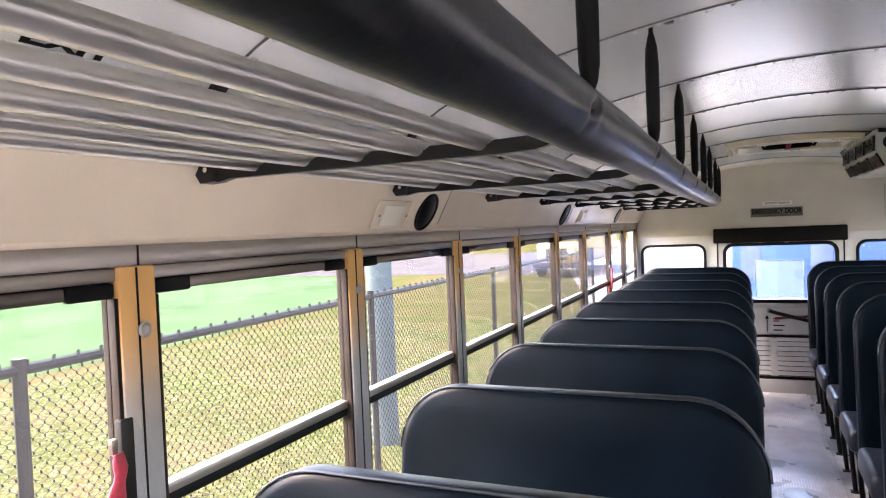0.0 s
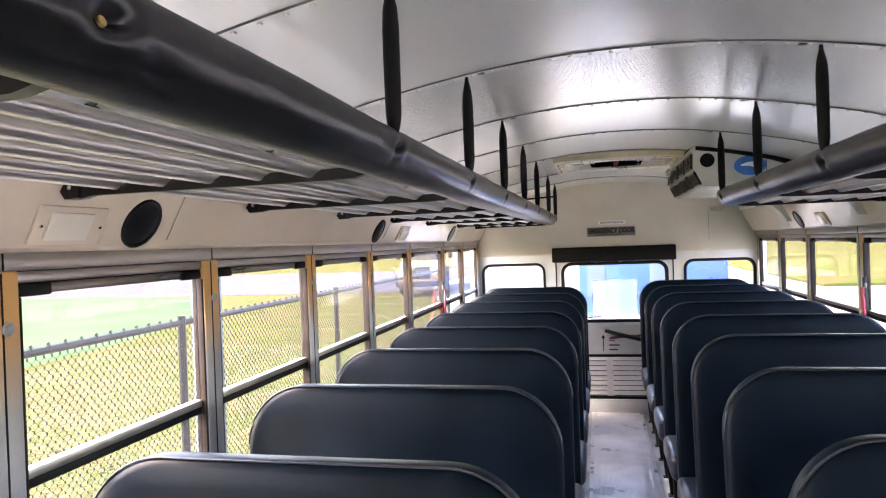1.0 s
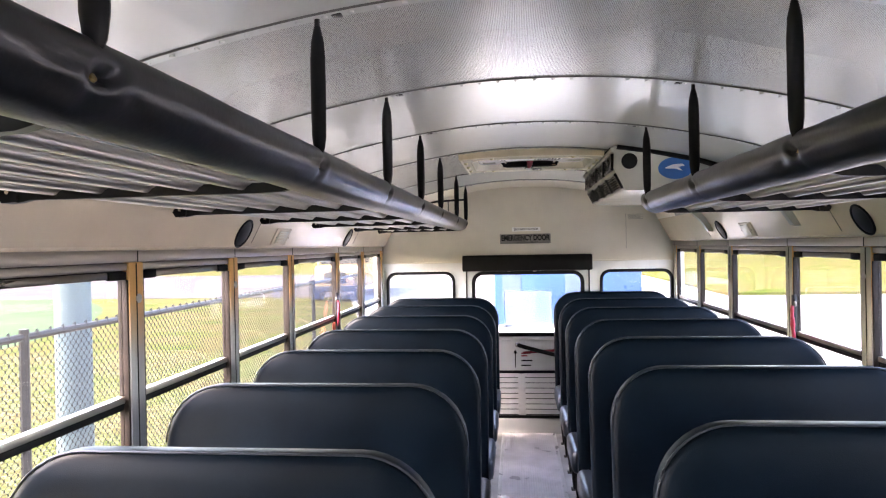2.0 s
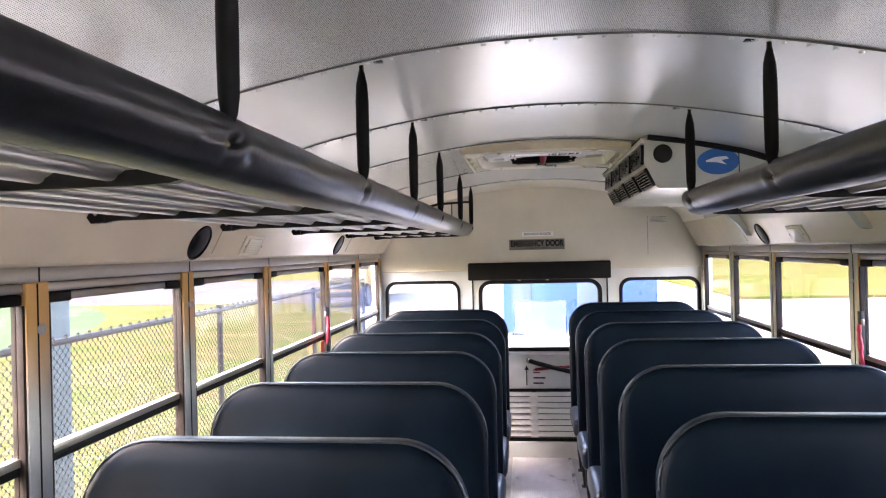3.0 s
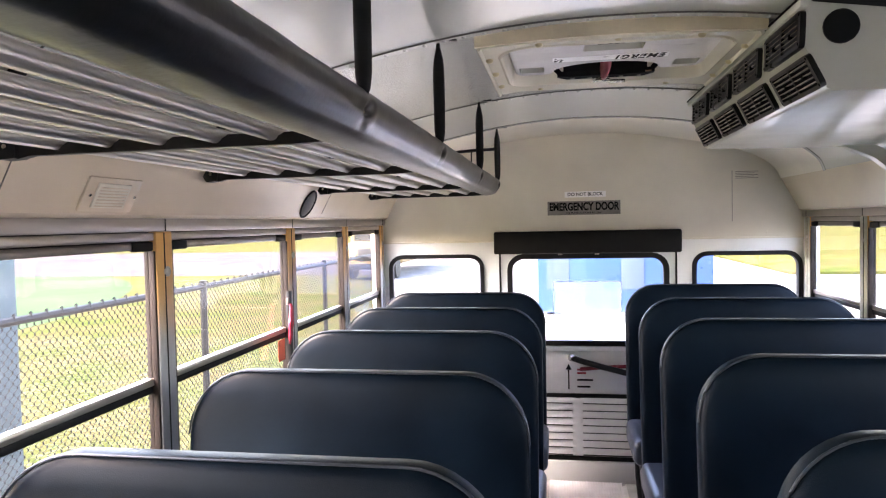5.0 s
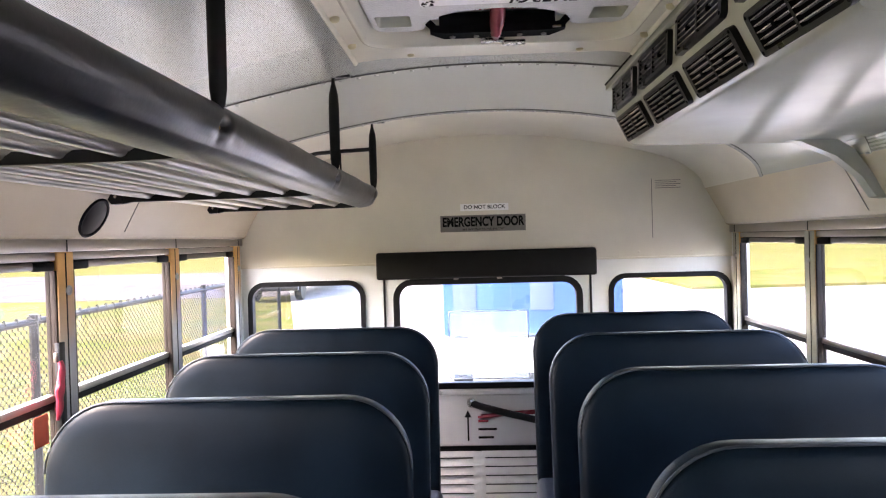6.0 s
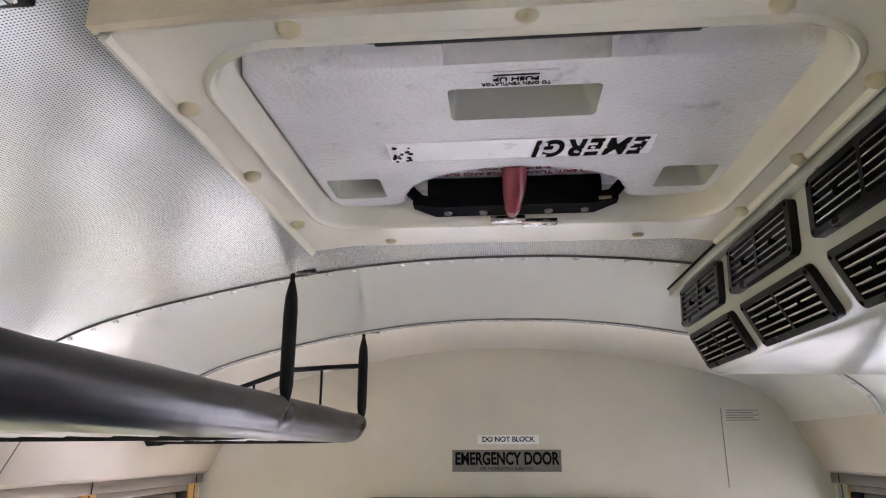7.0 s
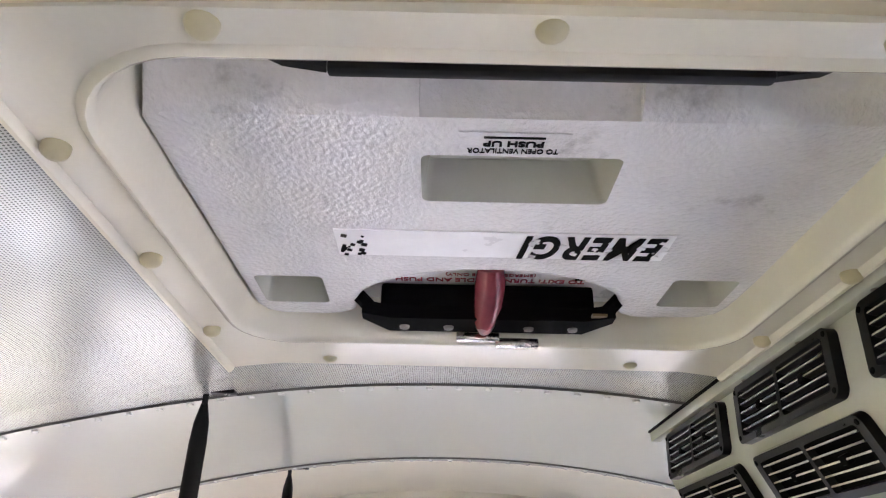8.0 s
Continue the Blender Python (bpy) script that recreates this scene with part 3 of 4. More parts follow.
hp = part("header_pad", box(-0.517, 0.542, YR - 0.055, YR - 0.0125, 1.343, 1.474, 0.012, 3), M_RUBBER)
tagged(hp, "long black padded bumper above the emergency door", "door pad")
for x in (-0.133, 0.077):
    part("clip", box(x - 0.012, x + 0.012, YR - 0.03, YR - 0.013, 1.334, 1.346, 0.002), M_DARKALU, hp, "small steel clip")


def sign(name, label, x0, x1, z0, z1, material, texts):
    sg = part(name, box(x0, x1, YR - 0.0155, YR - 0.0125, z0, z1, 0.001, 1), material)
    tagged(sg, label, "sign")
    for body, size, xc, zc, width, bold in texts:
        lettering("lettering", body, size, frame_of((xc, YR - 0.0165, zc), (1, 0, 0), (0, 0, 1)), M_INK, sg, width, bold)


sign("emergency_sign", "silver sign with black capitals reading emergency door", -0.202, 0.211, 1.565, 1.645, M_SILVER,
     [("EMERGENCY DOOR", 0.062, 0.005, 1.611, 0.395, 0.0022), ("SEE INSTRUCTIONS BELOW", 0.014, 0.005, 1.576, 0.20, 0.0)])
sign("warning_sign", "small white sign with black capitals", -0.103, 0.13, 1.666, 1.70, M_WHITE,
     [("DO NOT BLOCK", 0.026, 0.013, 1.683, 0.20, 0.0005)])
pl = part("notice_label", box(0.823, 0.963, YR - 0.0145, YR - 0.0125, 1.74, 1.796), M_REAR)
tagged(pl, "small pale notice label on the cream wall", "label")
for k in range(5):
    part("print_bar", box(0.833, 0.953 - 0.02 * (k % 2), YR - 0.0155, YR - 0.0145, 1.748 + k * 0.009, 1.751 + k * 0.009), M_SILVER, pl)
part("edge_line", box(0.815, 0.818, YR - 0.0145, YR - 0.0125, 1.51, 1.795), M_SILVER, pl)
cf = plate(rrect(-0.178, 0.214, 0.843, 1.178, 0.01), [rrect(-0.173, 0.209, 0.848, 1.173, 0.008)], YR + 0.006, YR + 0.011, along_y)
ph = part("placard_holder", cf, M_FILM)
tagged(ph, "clear plastic placard holder on the door window", "placard holder")
part("sheet", box(-0.172, 0.208, YR + 0.007, YR + 0.009, 0.849, 1.172), M_SHEET, ph, "hazy clear plastic sheet").visible_shadow = False

# ---- luggage racks ----


def bolster(s, y0, y1, dents):
    """Padded vinyl edge with a dimple at each fixing."""
    raw = [(0.456, 1.752), (0.440, 1.750), (0.430, 1.741), (0.426, 1.728), (0.429, 1.711), (0.438, 1.695), (0.452, 1.682), (0.469, 1.674), (0.484, 1.671), (0.494, 1.676), (0.496, 1.687), (0.491, 1.705), (0.484, 1.728), (0.471, 1.746)]
    sec = []
    for i in range(len(raw)):
        p0, a, b, p3 = (Vector(raw[(i + j) % len(raw)]) for j in (-1, 0, 1, 2))
        for j in range(4):
            t = j / 4
            q = 0.5 * (2 * a + (b - p0) * t + (2 * p0 - 5 * a + 4 * b - p3) * t * t + (3 * a - p0 - 3 * b + p3) * t ** 3)
            sec.append((q.x, q.y))
    cx, cz = 0.468, 1.710
    bm = bmesh.new()
    ys, y = [], y0
    while y < y1:
        ys.append(y)
        near = min(abs(y - d) for d in dents)
        y += 0.003 if near < 0.05 else 0.006 if near < 0.13 else 0.02
    ys.append(y1)
    rings = []
    for y in ys:
        ring = []
        g = min(1.0, max(0.0, (y - 1.0) / 0.9)) if s < 0 else 0.0
        g = g * g * (3 - 2 * g)
        for k, (x, z) in enumerate(sec):
            # the pad bulges towards the rods along the rear half
            if x > 0.462:
                x += 0.020 * g * min(1.0, (x - 0.462) / 0.03)
            if z < 1.69:
                z -= 0.003 * g
            push = 0
            for d in dents:
                u, v = y - d, z - 1.714
                if abs(u) < 0.16 and x < 0.463:
                    # the screw pulls the vinyl into a sharp pit, with a lip behind it and creases along the pad
                    push += 0.018 * math.exp(-((u - 0.004) / 0.017) ** 2 - ((v - 0.003 - 0.2 * u) / 0.009) ** 2)
                    push -= 0.0022 * math.exp(-((u - 0.03) / 0.018) ** 2 - ((v + 0.006) / 0.016) ** 2)
                    push += 0.0022 * math.exp(-((u + 0.05) / 0.034) ** 2 - ((v - 0.006 - 0.10 * (u + 0.02)) / 0.006) ** 2)
                    push -= 0.0016 * math.exp(-((u + 0.05) / 0.04) ** 2 - ((v + 0.008) / 0.009) ** 2)
                    push += 0.0014 * math.exp(-((u - 0.055) / 0.03) ** 2 - ((v + 0.006 + 0.22 * (u - 0.03)) / 0.007) ** 2)
                    push += 0.0016 * math.exp(-((u + 0.006) / 0.013) ** 2 - ((v + 0.016) / 0.012) ** 2)
            wob = 0.0022 * noise.noise(Vector((y * 4.0, x * 9, z * 9 + s))) + 0.0007 * noise.noise(Vector((y * 16.0, x * 40, z * 40 + s)))
            vx, vz = x - cx, z - cz
            L = math.hypot(vx, vz)
            q = (L - push + wob) / L
            ring.append(bm.verts.new((s * (cx + vx * q), y, cz + vz * q)))
        rings.append(ring)
    m = len(sec)
    for a, b in zip(rings, rings[1:]):
        for k in range(m):
            bm.faces.new((a[k], a[(k + 1) % m], b[(k + 1) % m], b[k]))
    bm.faces.new(rings[0])
    bm.faces.new(rings[-1][::-1])
    return bm


def strap_mesh():
    """Sleeved hanger, hanging down from the origin by 0.235."""
    prof = [(0.004, -0.262), (0.006, -0.25), (0.011, -0.238), (0.0142, -0.215), (0.015, -0.15), (0.015, -0.07), (0.013, -0.035), (0.008, -0.012), (0.005, 0.0)]
    b = lathe(prof, 10)
    for v in b.verts:
        v.co.y *= 0.8
    return b


def rack(s, arms, y0, y1, straps, label):
    r = thing("luggage_rack", label, "luggage rack", "overhead racks")
    dn = [a for a in arms]
    bo = part("bolster", bolster(s, y0, y1, dn), M_BOLSTER, r, "black padded vinyl edge with screwed dimples")
    sm = None
    for a in dn:
        m = Matrix.Translation((s * 0.4405, a, 1.714)) @ pose(0, 0, 0, 0, -70 * s, 0)
        if sm is None:
            sm = part("screw", lathe([(0.0045, 0), (0.004, 0.003), (0, 0.0042)], 10), M_BRASS, bo, "brass screw head", m)
        else:
            share("screw", sm, bo, m)
    for k in range(5):
        x = s * (0.59 + 0.0975 * k)
        part("rod", tube([(x, y0 + 0.01, 1.685), (x, y1 - 0.015, 1.685)], 0.0125, 14), M_ROD, r, "brushed aluminium tube")
    am = None
    for a in arms:
        if am is None:
            pts = [(0.468, 1.69), (0.50, 1.688), (0.56, 1.686)]
            for k in range(5):
                xr = 0.59 + 0.0975 * k
                pts += [(xr - 0.022, 1.686), (xr - 0.014, 1.681), (xr + 0.014, 1.681), (xr + 0.022, 1.686)]
            pts += [(1.04, 1.688), (1.075, 1.688), (1.08, 1.662), (1.055, 1.66), (1.03, 1.665), (0.56, 1.666), (0.51, 1.668), (0.475, 1.677)]
            b = prism([(s * x, z) for x, z in pts], -0.008, 0.008, along_y)
            prism([(s * x, z) for x, z in [(1.05, 1.703), (1.08, 1.70), (1.096, 1.674), (1.086, 1.659), (1.056, 1.661)]], -0.016, 0.016, along_y, b)
            am = part("arm", b, M_BLACK, r, "black steel rack arm", Matrix.Translation((0, a, 0)))
            bt = part("bolt", lathe([(0.005, 0), (0.005, 0.003), (0, 0.004)], 6), M_STEEL, am, m=Matrix.Translation((s * 1.072, -0.0165, 1.681)) @ pose(0, 0, 0, 90))
        else:
            a2 = share("arm", am, r, Matrix.Translation((0, a, 0)), "black steel rack arm")
            share("bolt", bt, a2, Matrix.Translation((s * 1.072, -0.0165, 1.681)) @ pose(0, 0, 0, 90))
    cl = None
    for a in arms:
        m = Matrix.Translation((0, a - 0.03, 0))
        if cl is None:
            pts = [(1.10, 1.70), (1.072, 1.752), (1.046, 1.80), (1.01, 1.832), (1.0, 1.825), (1.03, 1.795), (1.055, 1.75), (1.085, 1.695)]
            cl = part("wall_bracket", prism([(s * x, z) for x, z in pts], -0.014, 0.014, along_y), M_BLACK, r, "black wall bracket", m)
        else:
            share("wall_bracket", cl, r, m, "black wall bracket")
    sp = None
    for y in straps:
        m = Matrix.Translation((s * 0.436, y, 1.987))
        if sp is None:
            sp = part("strap", strap_mesh(), M_RUBBER, r, "black sleeved hanger", m)
            hb = tube([(0, 0, -0.005), (0, 0, 0.012), (-s * 0.006, 0, 0.02), (-s * 0.02, 0, 0.022)], 0.0055, 8)
            box(*sorted((-s * 0.008, -s * 0.05)), -0.012, 0.012, 0.013, 0.024, 0.003, 2, hb)
            hk = part("hook", hb, M_BLACK, sp)
            sc = part("screw", lathe([(0.006, 0), (0.005, -0.003), (0, -0.004)], 8), M_STEEL, sp, m=Matrix.Translation((-s * 0.036, 0, 0.016)))
        else:
            s2 = share("strap", sp, r, m, "black sleeved hanger")
            share("hook", hk, s2, Matrix())
            share("screw", sc, s2, Matrix.Translation((-s * 0.036, 0, 0.016)))
    return r


FRONT = [0.058 + P * i for i in range(-2, 5)]
LR = rack(-1, FRONT[2:] + [3.56, 4.46, 5.2], -1.7, 5.25, FRONT + [3.556, 4.46, 5.225], "overhead luggage rack of aluminium rods with black padded edge")
gd = part("end_guard", tube([(-0.432, 5.225, 1.898), (-0.55, 5.225, 1.894), (-0.66, 5.225, 1.888), (-0.70, 5.225, 1.878), (-0.85, 5.225, 1.826), (-1.0, 5.225, 1.745)], 0.008, 8), M_BLACK, LR, "black bent end rail")
for x, z in ((-0.566, 1.89), (-0.78, 1.85)):
    part("guard_bar", tube([(x, 5.225, z), (x, 5.225, 1.69)], 0.004, 6), M_BLACK, gd)
rack(1, FRONT, -1.7, 2.95, FRONT, "shorter overhead luggage rack of aluminium rods with black padded edge")

# ---- seats ----


def seat(side, h, label):
    """A bench seat; origin on the floor below the top of the back; it faces the front."""
    s = thing("bus_seat", label, "bus seat", "bench seats in rows")
    x0, x1 = 0.217, 1.14
    w = x1 - x0
    R = 0.17

    def outline(inset, shrink=0.0):
        a, b, z1, z0 = x0 + inset, x1 - inset, h - inset, 0.40 + inset
        r = max(R - inset, 0.02)
        pts = []
        for cx, cz, t0, rr in ((b - r, z1 - r, 0, r), (a + r, z1 - r, 90, r), (a + 0.03, z0 + 0.03, 180, 0.03), (b - 0.03, z0 + 0.03, 270, 0.03)):
            nn = 10 if rr > 0.03 else 4
            for i in range(nn + 1):
                t = radians(t0 + 90 * i / nn)
                pts.append((cx + rr * math.cos(t), cz + rr * math.sin(t)))
        return pts

    def lean(z):
        return -0.14 * (h - z)

    bm = bmesh.new()
    rings = []
    for inset, off in ((0.12, -0.040), (0.05, -0.039), (0.018, -0.036), (0.006, -0.031), (0.001, -0.024), (0.0, -0.004), (0.0, 0.018), (0.005, 0.030), (0.02, 0.037), (0.06, 0.041), (0.12, 0.042)):
        rings.append([bm.verts.new((side * x, lean(z) + off, z)) for x, z in outline(inset)])
    m = len(rings[0])
    for a, b in zip(rings, rings[1:]):
        for k in range(m):
            bm.faces.new((a[k], a[(k + 1) % m], b[(k + 1) % m], b[k]))
    bm.faces.new(rings[0])
    bm.faces.new(rings[-1])
    part("backrest", bm, M_SEAT, s)
    pts = [(side * x, lean(z) - 0.026, z) for x, z in outline(-0.0015) if z > 0.44]
    part("piping", tube(pts[:], 0.0028, 8, closed=False), M_PIPE, s, "edge welt, its paler tone standing in for a highlight")
    b = lean(0.45)
    cu = box(*sorted((side * 0.205, side * 1.14)), b - 0.44, b - 0.02, 0.33, 0.455, 0.035, 4)
    part("cushion", cu, M_CUSHION, s)
    fr = box(*sorted((side * 0.24, side * 1.17)), b - 0.40, b - 0.37, 0.295, 0.328, 0.006)
    box(*sorted((side * 0.24, side * 1.17)), b - 0.08, b - 0.05, 0.295, 0.328, 0.006, 2, fr)
    box(*sorted((side * 0.24, side * 0.27)), b - 0.40, b - 0.05, 0.295, 0.328, 0.006, 2, fr)
    part("seat_frame", fr, M_BLACK, s)
    for y in (b - 0.385, b - 0.065):
        lg = part("leg", tube([(side * 0.255, y, 0.31), (side * 0.262, y, 0.15), (side * 0.275, y, 0.008)], 0.0135, 8), M_BLACK, s)
        part("foot_plate", box(*sorted((side * 0.25, side * 0.32)), y - 0.025, y + 0.025, 0.0, 0.007, 0.002), M_BLACK, lg)
    return s


for side, h, y0, p in ((-1, 1.142, 5.58, 0.6737), (1, 1.171, 5.715, 0.6713)):
    first = seat(side, h, "navy vinyl bench seat with tall rounded back on black legs")
    first.matrix_basis = Matrix.Translation((0, y0, 0))
    for k in range(1, 9):
        copy_thing(first, Matrix.Translation((0, y0 - k * p, 0)))

# ---- speakers, plates and handles on the cornice ----


def on_cornice(s, y, z, out=0.0):
    """A pose on the sloped panel: x along the bus, y up the slope, z into the room."""
    t = (1.752 - z) / 0.166
    n = Vector((-s * 0.882, 0, -0.471))
    o = Vector((s * (1.066 + 0.09 * t), y, z)) + n * out
    return frame_of(o, (0, s, 0), (-s * 0.471, 0, 0.882)) if frame_of(o, (0, s, 0), (-s * 0.471, 0, 0.882)).col[2].xyz.dot(n) > 0 else frame_of(o, (0, -s, 0), (-s * 0.471, 0, 0.882))


def speaker(s, y):
    e = thing("speaker", "round black loudspeaker grille set in the beige panel", "speaker", "loudspeakers", on_cornice(s, y, 1.622))
    part("rim", lathe([(0.062, 0.0), (0.062, 0.004), (0.059, 0.007), (0.054, 0.006), (0.052, 0.002), (0.0, 0.002)], 28), M_RUBBER, e)
    part("grille", lathe([(0.052, 0.003), (0.04, 0.006), (0.02, 0.008), (0.0, 0.0085)], 28), M_BLACK, e)


for s, y in ((-1, -0.71), (-1, 1.03), (-1, 2.775), (-1, 4.44), (1, 0.98), (1, 2.70), (1, 4.36)):
    speaker(s, y)


def lamp_plate(s, y, slots):
    e = thing("wall_plate", "small beige plastic plate screwed to the cornice", "wall plate", "plates on the cornice", on_cornice(s, y, 1.615))
    pb = part("plate", box(-0.092, 0.092, -0.042, 0.042, 0, 0.007, 0.003), M_BEIGE, e)
    part("face", box(-0.062, 0.05, -0.03, 0.03, 0.007, 0.0125, 0.002), M_HATCH, e)
    for x in (-0.078, 0.078):
        part("screw", lathe([(0.004, 0.01), (0.003, 0.012), (0, 0.0125)], 8, Matrix.Translation((x, 0, 0))), M_STEEL, e)
    for k in range(slots):
        part("slot", box(-0.055, 0.042, -0.026 + k * 0.0075, -0.0235 + k * 0.0075, 0.0125, 0.0138), M_BEIGE, e)


lamp_plate(-1, 0.81, 0)
lamp_plate(-1, 3.21, 7)
lamp_plate(1, 3.9, 0)


def release(s, y, z, tag):
    e = thing("release_handle", "red fabric release strap hanging from a window clip", "release handle", "window release handles")
    x = s * 1.178
    part("clip", box(*sorted((x, x + s * 0.010)), y - 0.006, y + 0.006, z + 0.004, z + 0.03, 0.002), M_DARKALU, e, "tarnished steel clip")
    pts, rad = [], []
    for k in range(15):
        t = k / 14
        pts.append((x - s * (0.005 + 0.010 * math.sin(3.1 * t)), y - 0.022 * t + 0.004 * math.sin(9 * t), z + 0.008 - 0.155 * t))
        rad.append(0.005 + 0.009 * math.sin(math.pi * min(1, 0.12 + 0.8 * t)) + 0.0015 * math.sin(17 * t))
    b = tube(pts, 0.01, 12, radii=rad)
    for v in b.verts:
        v.co.x = x - s * 0.008 + (v.co.x - x + s * 0.008) * 0.6 + 0.0022 * noise.noise(v.co * 60)
        v.co.y += 0.005 * noise.noise(v.co * 45)
    part("tongue", b, M_REDC, e)
    part("rail", box(*sorted((x + s * 0.004, x + s * 0.02)), y + 0.016, y + 0.042, z - 0.3, z + 0.055, 0.003), M_BLACK, e)
    if tag:
        part("flag", box(*sorted((x, x + s * 0.003)), y - 0.11, y - 0.05, z - 0.2, z - 0.12, 0.001, 1), M_ORANGE, e, "orange fabric tag")


release(-1, -0.075, 1.225, False)
release(-1, 4.315, 1.225, True)
release(1, 3.42, 1.25, False)

# ---- air conditioner ----


def air_conditioner():
    e = thing("air_conditioner", "cream ceiling air conditioner with black louvred vents", "air conditioner")
    y0, y1 = 3.38, 4.59
    sec = [(0.386, 2.003), (0.382, 1.902), (0.387, 1.888), (0.428, 1.804), (0.44, 1.797), (1.0, 1.787), (1.05, 1.785), (1.05, 1.79), (0.95, 1.866), (0.8, 1.92), (0.6, 1.968), (0.42, 2.0)]
    part("body", prism(sec, y0, y1, along_y), M_AC, e)
    part("mount_flange", box(0.369, 0.387, y0 - 0.02, y1 + 0.045, 1.971, 1.992, 0.002), M_AC, e)
    # thin black strip stands in for the shadow line along the flange
    part("shadow_strip", box(0.366, 0.369, y0 - 0.02, y1 + 0.045, 1.9875, 1.9915), M_MATTE, e, "thin black strip in place of a shadow line")
    for k in range(8):
        part("flange_screw", lathe([(0.005, 0), (0.004, -0.003), (0, -0.004)], 8, Matrix.Translation((0.378, y0 + 0.06 + k * 0.155, 1.971))), M_DARKALU, e)
    part("foam_gasket", tube([(0.4, y0 - 0.004, 1.998), (0.55, y0 - 0.004, 1.975), (0.75, y0 - 0.004, 1.93), (0.95, y0 - 0.004, 1.86)], 0.013, 8), M_RUBBER, e, "black foam strip")
    vf = sl = None
    for row, (o, up) in enumerate((((0.3832, 0, 1.928), (0.04, 0, 1)), ((0.4092, 0, 1.843), (-0.44, 0, 0.9)))):
        for k in range(4):
            y = y0 + 0.117 + k * 0.3115
            m = frame_of((o[0], y, o[2]), (0, -1, 0), up)
            if m.col[2].x > 0:
                m = frame_of((o[0], y, o[2]), (0, 1, 0), up)
            if vf is None:
                fb = plate(rrect(-0.128, 0.128, -0.039, 0.039, 0.012), [rrect(-0.114, -0.004, -0.030, 0.030, 0.005), rrect(0.004, 0.114, -0.030, 0.030, 0.005)], 0.0, 0.012, along_z)
                vf = part("vent", fb, M_BEZEL, e, "black plastic louvred vent", m)
                cur = vf
            else:
                cur = share("vent", vf, e, m, "black plastic louvred vent")
            part("backing", box(-0.116, 0.116, -0.033, 0.033, -0.003, 0.0015), M_MATTE, cur)
            for x in (-0.121, 0.121):
                for v in (-0.031, 0.031):
                    part("screw", lathe([(0.0035, 0.0125), (0.003, 0.0135), (0, 0.0135)], 8, Matrix.Translation((x, v, 0))), M_MATTE, cur)
            for x in (-0.057, 0.057):
                part("vane_tab", box(x - 0.006, x + 0.006, -0.005, 0.006, 0.002, 0.0125, 0.001, 1), M_MATTE, cur)
            for j in range(5):
                for x in (-0.057, 0.057):
                    mm = pose(x, -0.0225 + j * 0.01125, 0.0065, 78)
                    if sl is None:
                        sb = box(-0.055, 0.055, -0.004, 0.004, -0.0007, 0.0007)
                        # bright metal lip along the front edge of each slat
                        box(-0.054, 0.054, 0.0040, 0.0054, -0.0011, 0.0011, 0, 2, sb)
                        for q in sb.faces:
                            q.material_index = 1 if q.calc_center_median().y > 0.00405 else 0
                        sl = part("slat", sb, [M_VENT, M_LIP], cur, m=mm)
                    else:
                        share("slat", sl, cur, mm)
    part("port", lathe([(0.036, 0), (0.036, 0.006), (0.030, 0.008), (0.0, 0.003)], 24, pose(0.455, y0, 1.93, 90)), M_RUBBER, e, "round black port")
    lg = part("logo", lathe([(0.05, 0), (0.05, 0.002), (0, 0.002)], 32, pose(0.66, y0, 1.892, 90) @ Matrix.Diagonal((1.55, 1.0, 1, 1))), M_BLUE, e, "blue oval sticker")
    part("emblem", plate([(-0.045, 0.0), (-0.01, 0.012), (0.03, 0.014), (0.04, 0.004), (0.012, 0.0), (0.03, -0.018), (-0.005, -0.008), (-0.045, -0.006)], [], 0.002, 0.0028, along_z), M_WHITE, lg, m=frame_of((0.66, y0, 1.897), (1, 0, 0), (0, 0, 1)))
    part("panel_joint", box(0.735, 0.738, y0 - 0.002, y0, 1.8, 1.93), M_RUBBER, e)


air_conditioner()


def bracket(y):
    e = thing("curved_bracket", "cream curved support bracket under the ceiling corner", "bracket", "curved brackets")
    pts = [(0.80, 1.80), (0.90, 1.785), (1.0, 1.74), (1.07, 1.68), (1.11, 1.62), (1.14, 1.615), (1.10, 1.69), (1.05, 1.76), (0.96, 1.815), (0.85, 1.84)]
    part("web", prism(pts, y - 0.02, y + 0.02, along_y), M_AC, e)


bracket(3.25)
bracket(4.55)

# ---- roof hatch ----
HX0, HX1, HY0, HY1 = -0.339, 0.362, 3.584, 4.243
HZ = 1.981


def bow(x, y):
    k = min(1.0, max(0.0, (y - 3.66) / 0.5))
    return (0.012 + 0.012 * k * k * (3 - 2 * k)) * max(0.0, 1 - ((x - 0.01) / 0.36) ** 2)


def bowed(bm):
    """Lift the middle of the frame with the curve of the roof, the front edge less than the rear."""
    bmesh.ops.triangulate(bm, faces=[f for f in bm.faces if len(f.verts) > 4])
    for v in bm.verts:
        v.co.z += bow(v.co.x, v.co.y)
    return bm


def loft(loops, bm=None):
    bm = bm or bmesh.new()
    rings = [[bm.verts.new(p) for p in loop] for loop in loops]
    m = len(rings[0])
    for a, b in zip(rings, rings[1:]):
        for k in range(m):
            bm.faces.new((a[k], a[(k + 1) % m], b[(k + 1) % m], b[k]))
    return bm


def under(x, y, z):
    """A pose on the underside of the hatch, for print that reads from the rear."""
    return frame_of((x, y, z), (-1, 0, 0), (0, 1, 0))


